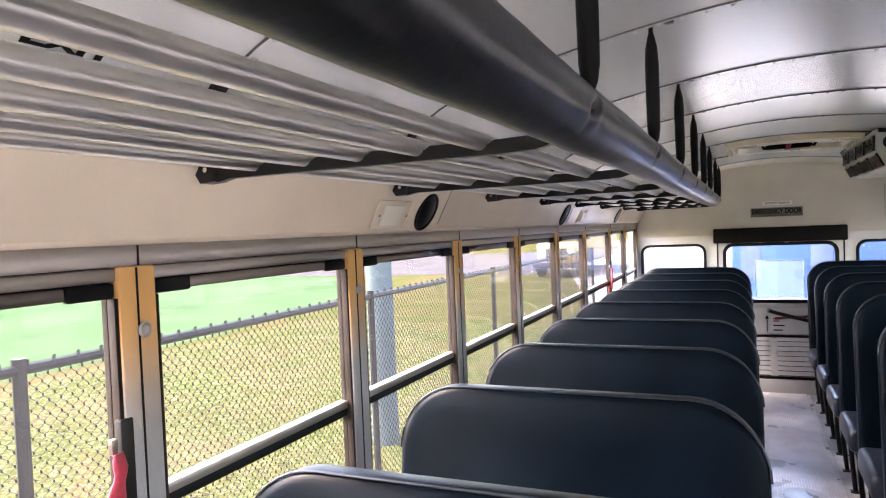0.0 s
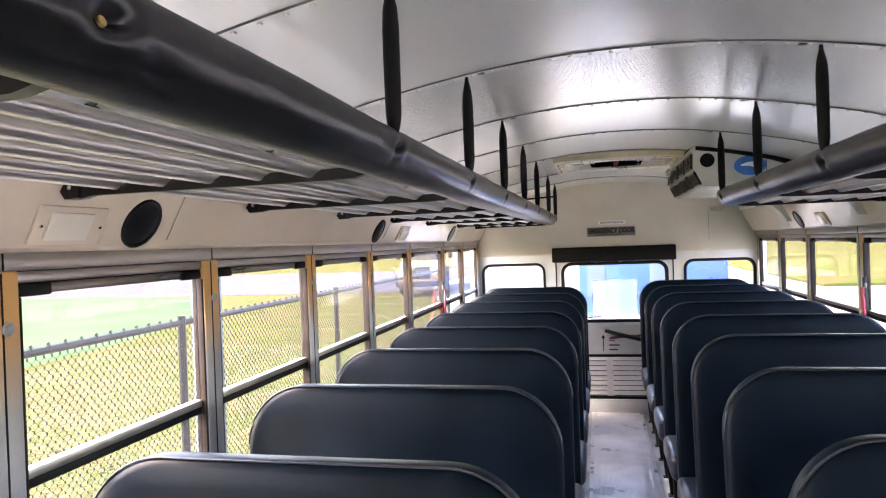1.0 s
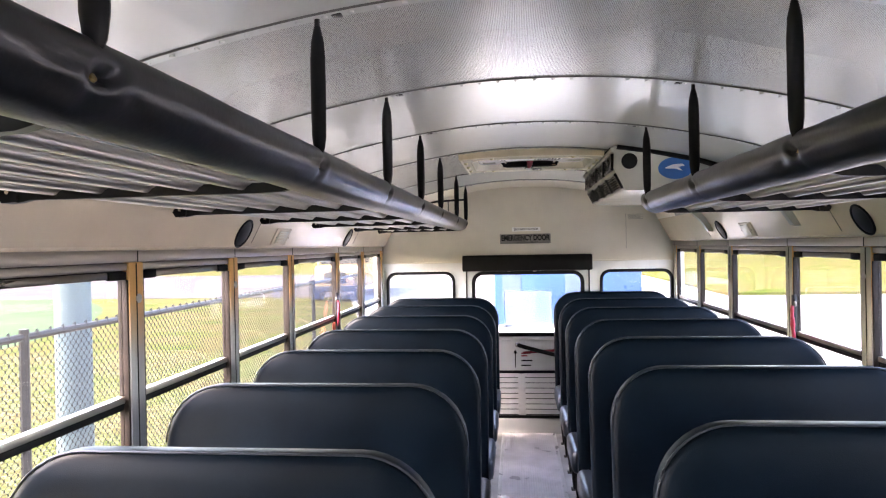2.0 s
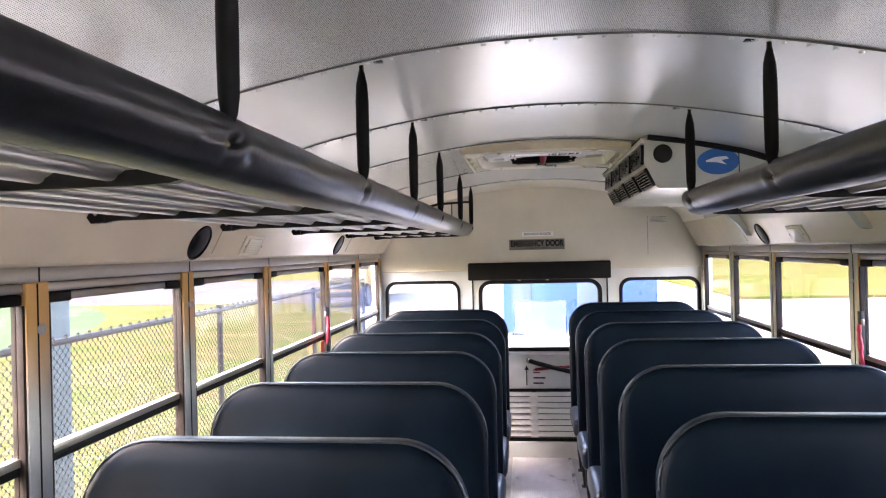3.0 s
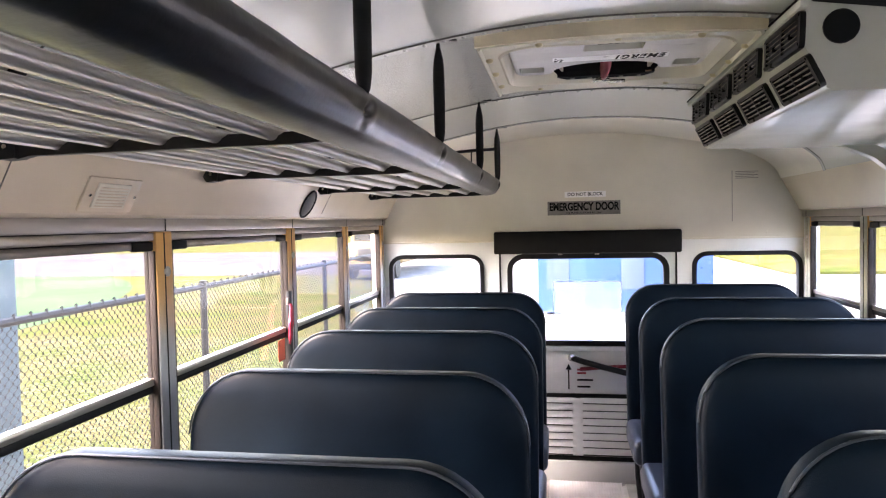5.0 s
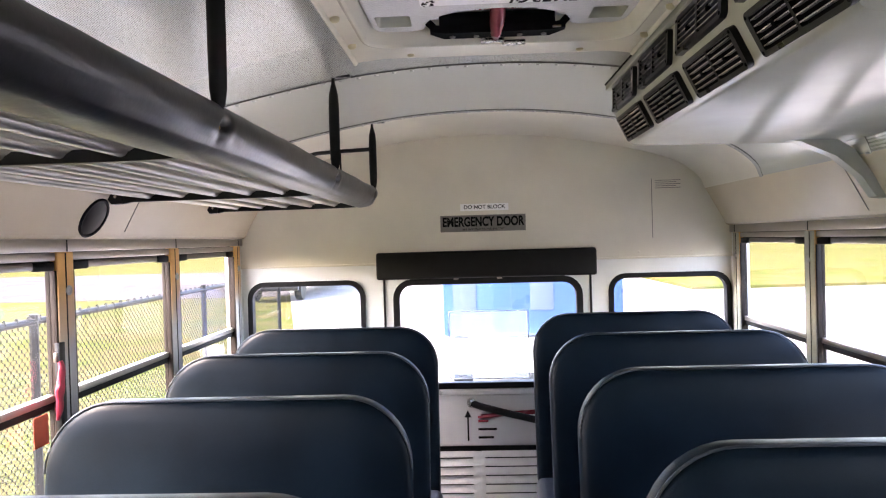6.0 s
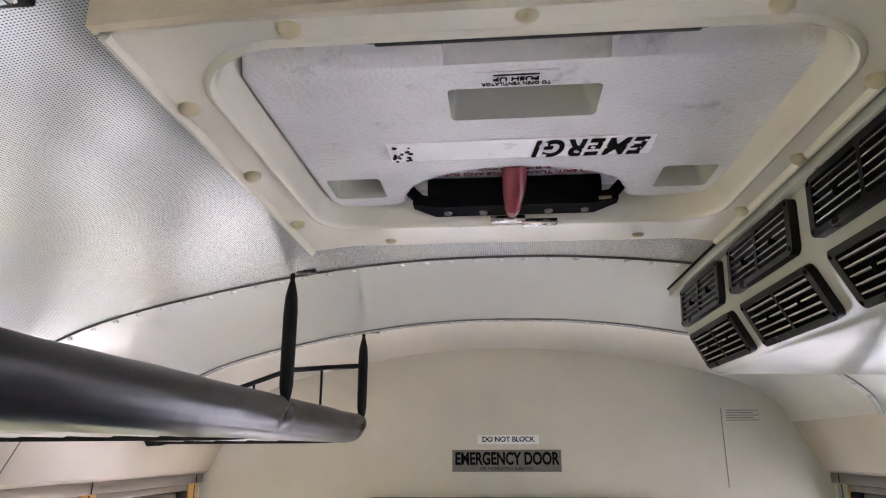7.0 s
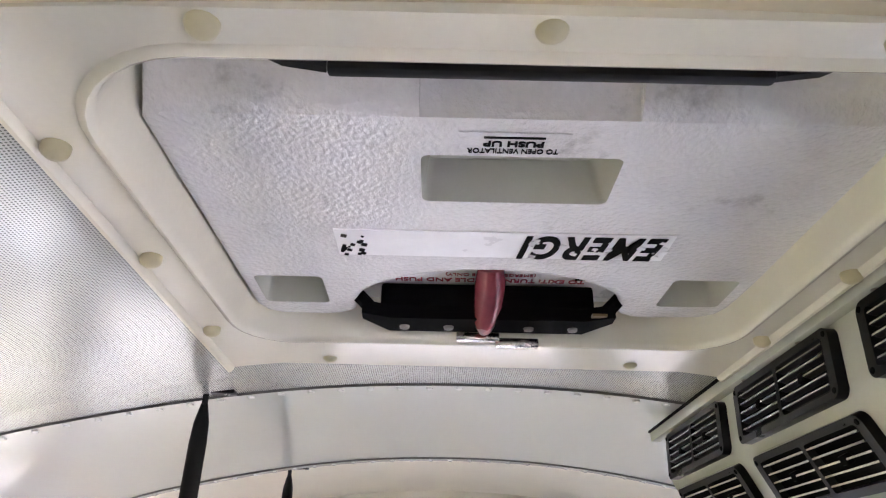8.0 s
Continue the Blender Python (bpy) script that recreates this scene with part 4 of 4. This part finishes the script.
def slab(x0, x1, y0, y1, z0, z1, n=16, bm=None):
    """A thin bar cut into n lengths, so that it can follow the bow."""
    bm = bm or bmesh.new()
    return loft([[(x0 + (x1 - x0) * i / n, y, z) for y, z in ((y0, z0), (y1, z0), (y1, z1), (y0, z1))] for i in range(n + 1)], bm)


def hatch():
    e = thing("roof_hatch", "cream plastic emergency roof hatch with red handle", "roof hatch")
    # flange, from the outer edge over a rolled lip into the well
    def ring(grow, z, r):
        return [(x, y, z) for x, y in rrect(-0.285 - grow, 0.320 + grow, 3.622 - grow, 4.155 + grow, r, 8)]

    fb = loft([ring(0.009, HZ, 0.094), ring(0.006, HZ - 0.003, 0.091), ring(0.002, HZ - 0.004, 0.087), ring(-0.001, HZ - 0.002, 0.084), ring(-0.003, HZ + 0.004, 0.082), ring(-0.010, HZ + 0.04, 0.078), ring(-0.02, HZ + 0.1, 0.07)])
    part("well", bowed(fb), M_HATCH, e)
    # the flat of the flange: four strips finely divided
    inner = rrect(-0.285 - 0.009, 0.320 + 0.009, 3.622 - 0.009, 4.155 + 0.009, 0.094, 8)
    outer = []
    cx, cy = 0.015, 3.89
    for x, y in inner:
        dx, dy = x - cx, y - cy
        k = min((HX1 - cx if dx > 0 else cx - HX0) / max(abs(dx), 1e-6), (HY1 - cy if dy > 0 else cy - HY0) / max(abs(dy), 1e-6))
        outer.append((cx + dx * k, cy + dy * k))
    # square corners of the outer edge
    for qx, qy in ((HX0, HY0), (HX1, HY0), (HX0, HY1), (HX1, HY1)):
        j = min(range(len(outer)), key=lambda i: (outer[i][0] - qx) ** 2 + (outer[i][1] - qy) ** 2)
        outer[j] = (qx, qy)
    fl = loft([[(x, y, HZ) for x, y in inner], [(x, y, HZ) for x, y in outer], [(x, y, HZ + 0.05) for x, y in outer]])
    part("frame", bowed(fl), M_HATCH, e)
    for x, q in ((HX0, 1), (HX1, -1)):
        bd = prism([(x, HZ + 0.004), (x, HZ - 0.003), (x + 0.0025 * q, HZ - 0.0055), (x + 0.006 * q, HZ - 0.005), (x + 0.0095 * q, HZ - 0.001), (x + 0.0105 * q, HZ + 0.003)], HY0, HY1, along_y)
        part("edge_bead", bd, M_HATCH, e, "rolled outer edge")
    rim = slab(HX0 - 0.006, HX1 + 0.006, HY0 - 0.010, HY0 + 0.002, HZ + 0.003, HZ + 0.04)
    bowed(rim)
    for v in rim.verts:
        if v.co.z > HZ + bow(v.co.x, v.co.y) + 0.02:
            v.co.z = ceil_z(v.co.x) + 0.004
    part("front_rim", rim, M_AGED, e, "yellowed front edge strip")
    rim = slab(HX0 - 0.004, HX1 + 0.004, HY1 - 0.002, HY1 + 0.008, HZ + 0.003, HZ + 0.04)
    part("rear_rim", bowed(rim), M_AGED, e)
    part("lid", box(-0.30, 0.33, 3.61, 4.17, 2.064, 2.072), M_HATCH, e)
    # liner with pockets and an arched cut-out
    zl = 2.02
    arch = [(0.018 + 0.172 * math.cos(math.pi * i / 24), 4.096 - 0.116 * math.sin(math.pi * i / 24)) for i in range(25)]
    hollow = (-0.06, 0.107)
    # outline of the flat: front edge, far side, rear lobes and the arch between them
    o = [(-0.252, 3.718), (hollow[0], 3.718), (hollow[1], 3.718), (0.318, 3.718), (0.329, 3.731), (0.324, 3.82), (0.314, 3.95), (0.304, 4.08), (0.298, 4.098), (0.283, 4.108), (0.222, 4.112), (0.203, 4.110), (0.193, 4.104)]
    o += arch + [(-0.156, 4.108), (-0.168, 4.116), (-0.185, 4.120), (-0.24, 4.119), (-0.254, 4.112), (-0.260, 4.098), (-0.262, 3.95), (-0.264, 3.731), (-0.260, 3.722)]
    pockets = [(-0.06, 0.107, 3.767, 3.84), (-0.254, -0.176, 4.01, 4.087), (0.221, 0.296, 4.0, 4.078)]
    li = part("liner", plate(o, [rrect(a, b, c, d, 0.007, 3) for a, b, c, d in pockets], zl, zl + 0.006, along_z), M_LINER, e, "scuffed white textured liner")
    for a, b, c, d in pockets:
        pb = bmesh.new()
        low, top = rrect(a, b, c, d, 0.007, 3), rrect(a + 0.006, b - 0.012, c + 0.006, d - 0.008, 0.006, 3)
        r0, r1 = [pb.verts.new((x, y, zl + 0.0005)) for x, y in low], [pb.verts.new((x, y, zl + 0.042)) for x, y in top]
        for k in range(len(r0)):
            pb.faces.new((r0[k], r0[(k + 1) % len(r0)], r1[(k + 1) % len(r0)], r1[k]))
        pb.faces.new(r1)
        # greyer than the liner: the shade inside the pockets is put in as colour
        part("pocket", pb, M_AC, li)
    # rolled edge: a wide brow along the front, a narrow bevel elsewhere, then the rising wall
    brow = [(3.718 - a, zl + b) for a, b in ((0, 0), (0.006, 0.003), (0.013, 0.010), (0.022, 0.021), (0.031, 0.033), (0.040, 0.045), (0.049, 0.058))]
    rb = bmesh.new()
    rows = [[] for _ in range(8)]
    for k, (x, y) in enumerate(o):
        (xa, ya), (xb, yb) = o[k - 1], o[(k + 1) % len(o)]
        nx, ny = yb - ya, xa - xb
        L = math.hypot(nx, ny)
        nx, ny = nx / L, ny / L
        front = y < 3.7185
        for i in range(7):
            t = radians(15 * i)
            if front:
                side = 0.010 * math.sin(t) * (1 if x > 0.3 else -1 if x < -0.25 else 0)
                p = (x + side, brow[i][0], brow[i][1])
            else:
                p = (x + 0.011 * nx * math.sin(t), y + 0.011 * ny * math.sin(t), zl + 0.011 * (1 - math.cos(t)))
            rows[i].append(rb.verts.new(p))
        q = rows[6][-1].co
        rows[7].append(rb.verts.new((q.x + (0 if front else 0.003 * nx), q.y + 0.003 * ny, zl + 0.062)))
    for r0, r1 in zip(rows, rows[1:]):
        for k in range(len(o)):
            if k != 1:
                j = (k + 1) % len(o)
                rb.faces.new((r0[k], r0[j], r1[j], r1[k]))
    part("rolled_edge", rb, M_LINER, li)
    deep = [(y, z + (0.016 if 0 < i < 6 else 0)) for i, (y, z) in enumerate(brow)]
    fb = bmesh.new()
    rows = [[fb.verts.new((x, y, z)) for x in hollow] for y, z in deep]
    for a, b in zip(rows, rows[1:]):
        fb.faces.new((a[0], a[1], b[1], b[0]))
    for j, x in enumerate(hollow):
        f0 = [fb.verts.new((x, y, z)) for y, z in brow]
        for i in range(6):
            fb.faces.new([v for v in (f0[i], f0[i + 1], rows[i + 1][j], rows[i][j])])
    part("front_pocket", fb, M_LINER, li)
    part("hinge_bar", box(-0.12, 0.178, 3.652, 3.662, 2.007, 2.024, 0.003), M_BLACK, e, "black hinge bar")
    for x, dx in ((-0.12, -0.07), (0.178, 0.07)):
        part("hinge_arm", tube([(x, 3.657, 2.015), (x + dx * 0.4, 3.654, 2.017), (x + dx, 3.642, 2.031)], 0.006, 6), M_BLACK, e)
    # exit mechanism
    mp = part("instruction_plate", box(-0.15, 0.185, 3.98, 4.15, 2.052, 2.056), M_WHITE, e, "white plate with red and black print")
    lettering("lettering", "TO EXIT: TURN HANDLE AND PUSH", 0.014, under(0.02, 4.080, 2.0515), M_REDC, mp, 0.235, 0.0002)
    lettering("lettering", "(EMERGENCY USE ONLY)", 0.010, under(0.02, 4.064, 2.0515), M_REDC, mp, 0.11)
    for k in range(3):
        part("print_bar", box(0.125, 0.165, 4.056 + k * 0.008, 4.059 + k * 0.008, 2.051, 2.052), M_INK, mp)
    arc = [(-0.095 - 0.03 * math.sin(radians(a)), 4.082 - 0.022 * math.cos(radians(a)), 2.051) for a in range(0, 100, 12)]
    part("red_arrow", tube(arc, 0.0016, 5), M_REDC, mp)
    mb = part("latch_body", box(-0.115, 0.15, 4.088, 4.135, 2.012, 2.05, 0.004), M_MATTE, e, "black latch body")
    part("latch_base", prism([(-0.135, 4.07), (-0.1, 4.085), (0.135, 4.085), (0.17, 4.07), (0.17, 4.09), (0.14, 4.13), (-0.105, 4.13), (-0.135, 4.09)], 2.001, 2.018, along_z), M_MATTE, mb)
    for x0, x1 in ((-0.128, -0.165), (0.165, 0.2)):
        part("latch_arm", tube([(x0, 4.086, 2.016), (x0 + (x1 - x0) * 0.5, 4.082, 2.034), (x1, 4.07, 2.052)], 0.009, 8), M_MATTE, mb)
    part("keeper", box(-0.02, 0.035, 4.126, 4.142, 1.99, 2.0, 0.002), M_STEEL, mb)
    part("keeper", box(0.03, 0.085, 4.13, 4.144, 1.984, 1.995, 0.002), M_STEEL, mb)
    part("yellow_tag", box(0.142, 0.16, 4.07, 4.078, 2.003, 2.006), M_YELLOW, mb)
    for x in (-0.085, -0.03, 0.07, 0.125):
        part("bolt", lathe([(0.0065, 0), (0.0058, -0.003), (0, -0.004)], 10, Matrix.Translation((x, 4.112, 2.001))), M_SILVER, mb)
    hb = tube([(0.018, 4.035, 2.046), (0.018, 4.046, 2.034), (0.017, 4.07, 2.019), (0.015, 4.098, 2.006), (0.014, 4.114, 1.999), (0.014, 4.121, 1.996)], 0.012, 14, radii=[0.016, 0.0185, 0.018, 0.0145, 0.0095, 0.004])
    part("handle", hb, M_RED, e, "dark red turning handle")
    kb = None
    for x, y in [(-0.319, 3.713), (-0.318, 3.895), (-0.317, 4.092), (-0.192, 4.223), (0.019, 4.223), (0.225, 4.223), (0.350, 3.713), (0.352, 3.895), (0.348, 4.085), (-0.180, 3.596), (0.019, 3.596), (0.220, 3.596)]:
        mm = Matrix.Translation((x, y, HZ + bow(x, y)))
        if kb is None:
            kb = part("knob", lathe([(0.0105, 0.002), (0.0105, -0.0035), (0.0092, -0.007), (0.0055, -0.0098), (0, -0.0105)], 14), M_BEIGEP, e, "yellowed plastic screw cap", mm)
        else:
            share("knob", kb, e, mm, "yellowed plastic screw cap")
    # stickers
    stk = part("lettered_sticker", box(-0.148, 0.19, 3.895, 3.950, zl - 0.0012, zl - 0.0002), M_WHITE, li, "white sticker, lettering broken up and partly missing")
    lettering("lettering", "EMERGI", 0.066, under(0.113, 3.9225, zl - 0.0018), M_INK, stk, 0.146, 0.0022, 0.22, 1.18)
    rng = random.Random(3)
    # bits of ink, and white bits that paint glare across the letters
    spots = [(-0.145, 0.014, 9, M_INK), (-0.13, 0.01, 8, M_INK), (0.04, 0.012, 7, M_WHITE), (0.175, 0.01, 5, M_WHITE), (0.05, 0.125, 14, M_WHITE)]
    for x0, span, cnt, mt in spots:
        for k in range(cnt):
            x, y, a = x0 + rng.random() * span, 3.902 + rng.random() * 0.044, 0.002 + rng.random() * 0.004
            zt = zl - 0.0021 if mt == M_INK else zl - 0.0028
            part("ink_glare_bit", prism([(x, y), (x + a, y + a * 0.4), (x + a * 0.7, y + a * 1.4), (x - a * 0.3, y + a)], zt, zt + 0.0008, along_z), mt, stk)
    sm = part("ventilator_label", box(-0.03, 0.058, 3.734, 3.762, zl - 0.0012, zl - 0.0002), M_LINER, li)
    lettering("lettering", "TO OPEN VENTILATOR", 0.0085, under(0.014, 3.7565, zl - 0.0018), M_INK, sm, 0.073, 0.0001)
    lettering("lettering", "PUSH UP", 0.0095, under(0.014, 3.747, zl - 0.0018), M_INK, sm, 0.048, 0.0003)
    part("print_bar", box(-0.01, 0.038, 3.7385, 3.7408, zl - 0.0018, zl - 0.0012), M_INK, sm)


hatch()

# lettering above the rack
ex = part("exit_sign", box(-0.27, 0.27, -0.017, 0.017, -0.0006, 0.0), M_CEIL, None, "", None)
ex.matrix_basis = frame_of((-1.0185, -0.425, 1.8125), (0, 1, 0), (0.78, 0, 0.62))
tagged(ex, "strip with black capitals reading emergency exit", "sign")
lettering("lettering", "EMERGENCY EXIT", 0.029, Matrix.Translation((0, 0, 0.0012)), M_INK, ex, 0.49, 0.0012)

# ---- outside ----
GZ = -0.85
gr = bmesh.new()
bmesh.ops.create_grid(gr, x_segments=2, y_segments=2, size=600)
ground = part("ground", gr, M_GRASS, m=Matrix.Translation((0, 0, GZ)))
tagged(ground, "mown grass, green and straw-coloured", "ground", kind="structure")


def oval(cx, cy, rx, ry, n=64):
    return [(cx + rx * math.cos(2 * math.pi * k / n), cy + ry * math.sin(2 * math.pi * k / n)) for k in range(n)]


tagged(part("far_road", prism([(-120, 36), (-8.5, 33), (-8.5, 60), (-120, 70)], GZ - 0.2, GZ + 0.015, along_z), M_PATH), "pale paved path beyond the field", "road", kind="structure")
tagged(part("far_pavement", box(-120, -52, -60, 30, GZ - 0.2, GZ + 0.015), M_PATH), "pale paving on the far side of the field", "pavement", kind="structure")
tagged(part("sports_field", prism(oval(-36, 10, 23.5, 28), GZ - 0.2, GZ + 0.004, along_z), M_TURF), "bright green sports field beyond the fence", "field", kind="structure")
# the strip left of the bus is unseen, added to bounce light upward
lot = prism([(-2.9, -60), (60, -60), (60, 31), (9, 31), (9, 90), (-24, 90), (-2.9, 13.5)], GZ - 0.2, GZ + 0.02, along_z)
tagged(part("parking_lot", lot, M_CONC), "pale concrete parking lot", "parking lot", kind="structure")
tagged(part("verge", box(9.01, 90, 31.01, 80, GZ - 0.1, GZ + 0.16, 0.03), M_GRASS), "raised grass verge behind a kerb", "verge", kind="structure")


def fence():
    f = thing("chain_link_fence", "grey chain-link fence with pipe rail and posts", "fence")
    x, top = -3.15, 1.035
    y0, y1 = -1.0, 13.3
    part("top_rail", tube([(x, y0, top), (x, y1, top)], 0.025, 8), M_GALV, f)
    for k in range(-1, 4):
        y = 4.15 + 3.05 * k
        part("post", tube([(x, y, GZ), (x, y, top + 0.05)], 0.03, 8), M_GALV, f)
    verts, faces = [], []
    wide, step, r = 0.058, 0.031, 0.0025
    levels = int((top - GZ) / step)
    for c in range(int((y1 - y0) / wide)):
        for near, far, dx in ((0.0, 0.52, 0.002), (1.0, 0.48, -0.002)):
            b0 = len(verts)
            for k in range(levels + 1):
                px, yy = x + dx * (1 if k % 2 else -1), y0 + (c + (far if k % 2 else near)) * wide
                for pz in (GZ + 0.02 + (k - 0.17) * step, GZ + 0.02 + (k + 0.17) * step):
                    verts += [(px + r, yy, pz), (px - r * 0.5, yy + r, pz), (px - r * 0.5, yy - r, pz)]
            for k in range(2 * levels + 1):
                a = b0 + 3 * k
                for j in range(3):
                    q = (j + 1) % 3
                    faces.append((a + j, a + q, a + 3 + q, a + 3 + j))
    me = bpy.data.meshes.new("mesh_wire")
    me.from_pydata(verts, [], faces)
    me.materials.append(M_GALV)
    o = new("mesh_wire", me)
    o.parent = f
    tagged(o, kind="stuff")
    # wire ties along the rail
    tb = bmesh.new()
    for k in range(int((y1 - y0) / 0.125)):
        y = y0 + k * 0.125
        tube([(x + 0.02, y, top + 0.0), (x + 0.01, y + 0.01, top + 0.04), (x - 0.01, y + 0.02, top + 0.03)], 0.006, 4, bm=tb)
    tagged(part("wire_ends", tb, M_GALV, f), kind="stuff")


fence()
pb = tube([(-4.1, 6.0, GZ), (-4.1, 6.0, 2.0), (-4.1, 6.0, 8.0)], 0.15, 20, radii=[0.155, 0.15, 0.12])
tagged(part("utility_pole", pb, M_POLE), "pale bluish round pole standing behind the fence", "pole")


def grass():
    rng = np.random.default_rng(5)
    n = 90000
    verts, faces = [], []
    d = 1.45 + 10.5 * rng.random(n) ** 1.35
    ys = -1.5 + 17.0 * rng.random(n) ** 1.2
    for i in range(n):
        x, y = -d[i], ys[i]
        k = noise.noise(Vector((x * 0.7, y * 0.7, 0)))
        h = 0.003 + 0.007 * rng.random() + max(0, k) * 0.007
        a, w = rng.random() * 6.28, 0.012 + 0.03 * rng.random()
        lx, ly = (rng.random() - 0.5) * 0.16, (rng.random() - 0.5) * 0.16
        b = len(verts)
        verts += [(x - w * math.cos(a), y - w * math.sin(a), GZ), (x + w * math.cos(a), y + w * math.sin(a), GZ), (x + lx, y + ly, GZ + h)]
        faces.append((b, b + 1, b + 2))
    me = bpy.data.meshes.new("grass_tufts")
    me.from_pydata(verts, [], faces)
    me.materials.append(M_BLADE)
    tagged(new("grass_tufts", me), "rough yellow-green grass tufts by the fence", "grass", kind="stuff")


grass()


def far_bus(x, y):
    e = thing("school_bus", "yellow school bus parked behind, seen from the front", "bus", m=Matrix.Translation((x, y, GZ + 0.02)))
    part("body", box(-1.2, 1.2, 1.2, 9.5, 0.6, 3.0, 0.15, 3), M_YELLOW, e)
    part("hood", box(-0.95, 0.95, 0.0, 1.25, 0.6, 1.6, 0.12, 3), M_YELLOW, e)
    part("windscreen", box(-1.0, 1.0, 1.17, 1.21, 1.65, 2.55, 0.01), M_DARKGL, e)
    part("grille", box(-0.5, 0.5, -0.02, 0.02, 0.8, 1.35, 0.01), M_BLACK, e)
    part("bumper", box(-1.1, 1.1, -0.2, 0.0, 0.45, 0.7, 0.03), M_BLACK, e)
    for sx in (-0.95, 0.95):
        part("wheel", lathe([(0.2, -0.14), (0.48, -0.14), (0.5, -0.1), (0.5, 0.1), (0.48, 0.14), (0.2, 0.14)], 20, pose(sx, 0.8, 0.5, 0, 90)), M_RUBBER, e)
        part("mirror", box(sx * 1.35 - 0.1, sx * 1.35 + 0.1, 0.9, 0.98, 1.7, 2.15, 0.03), M_BLACK, e)
        part("headlamp", lathe([(0.11, -0.02), (0.11, 0.02), (0, 0.04)], 16, pose(sx * 0.75, 0.0, 1.1, 90)), M_WHITE, e)


far_bus(-8.2, 30.0)


def far_truck(x, y):
    e = thing("box_truck", "blue box truck with a white bumper parked behind the bus", "truck", m=Matrix.Translation((x, y, GZ + 0.02)))
    part("box", box(-1.25, 1.25, 0, 5.4, 1.0, 3.4, 0.05), M_TRUCK, e)
    for xx in (-0.95, 0.12):
        part("panel", box(xx - 0.16, xx + 0.16, -0.012, 0.0, 1.35, 3.2, 0.004), M_PALEBLUE, e, "paler blue panel")
    part("door_seam", box(-0.306, -0.298, -0.004, 0.001, 1.05, 3.35), M_PALEBLUE, e)
    part("bumper", box(-1.2, 1.2, -0.14, 0.1, 0.5, 0.96, 0.04, 3), M_WHITE, e, "white steel bumper")
    part("cab", box(-1.15, 1.15, 5.5, 7.1, 0.6, 2.5, 0.18, 3), M_TRUCK, e)
    for yy in (0.9, 5.9):
        for sx in (-1.0, 1.0):
            part("wheel", lathe([(0.2, -0.14), (0.43, -0.14), (0.46, 0), (0.43, 0.14), (0.2, 0.14)], 20, pose(sx, yy, 0.46, 0, 90)), M_RUBBER, e)


far_truck(0.78, 12.0)
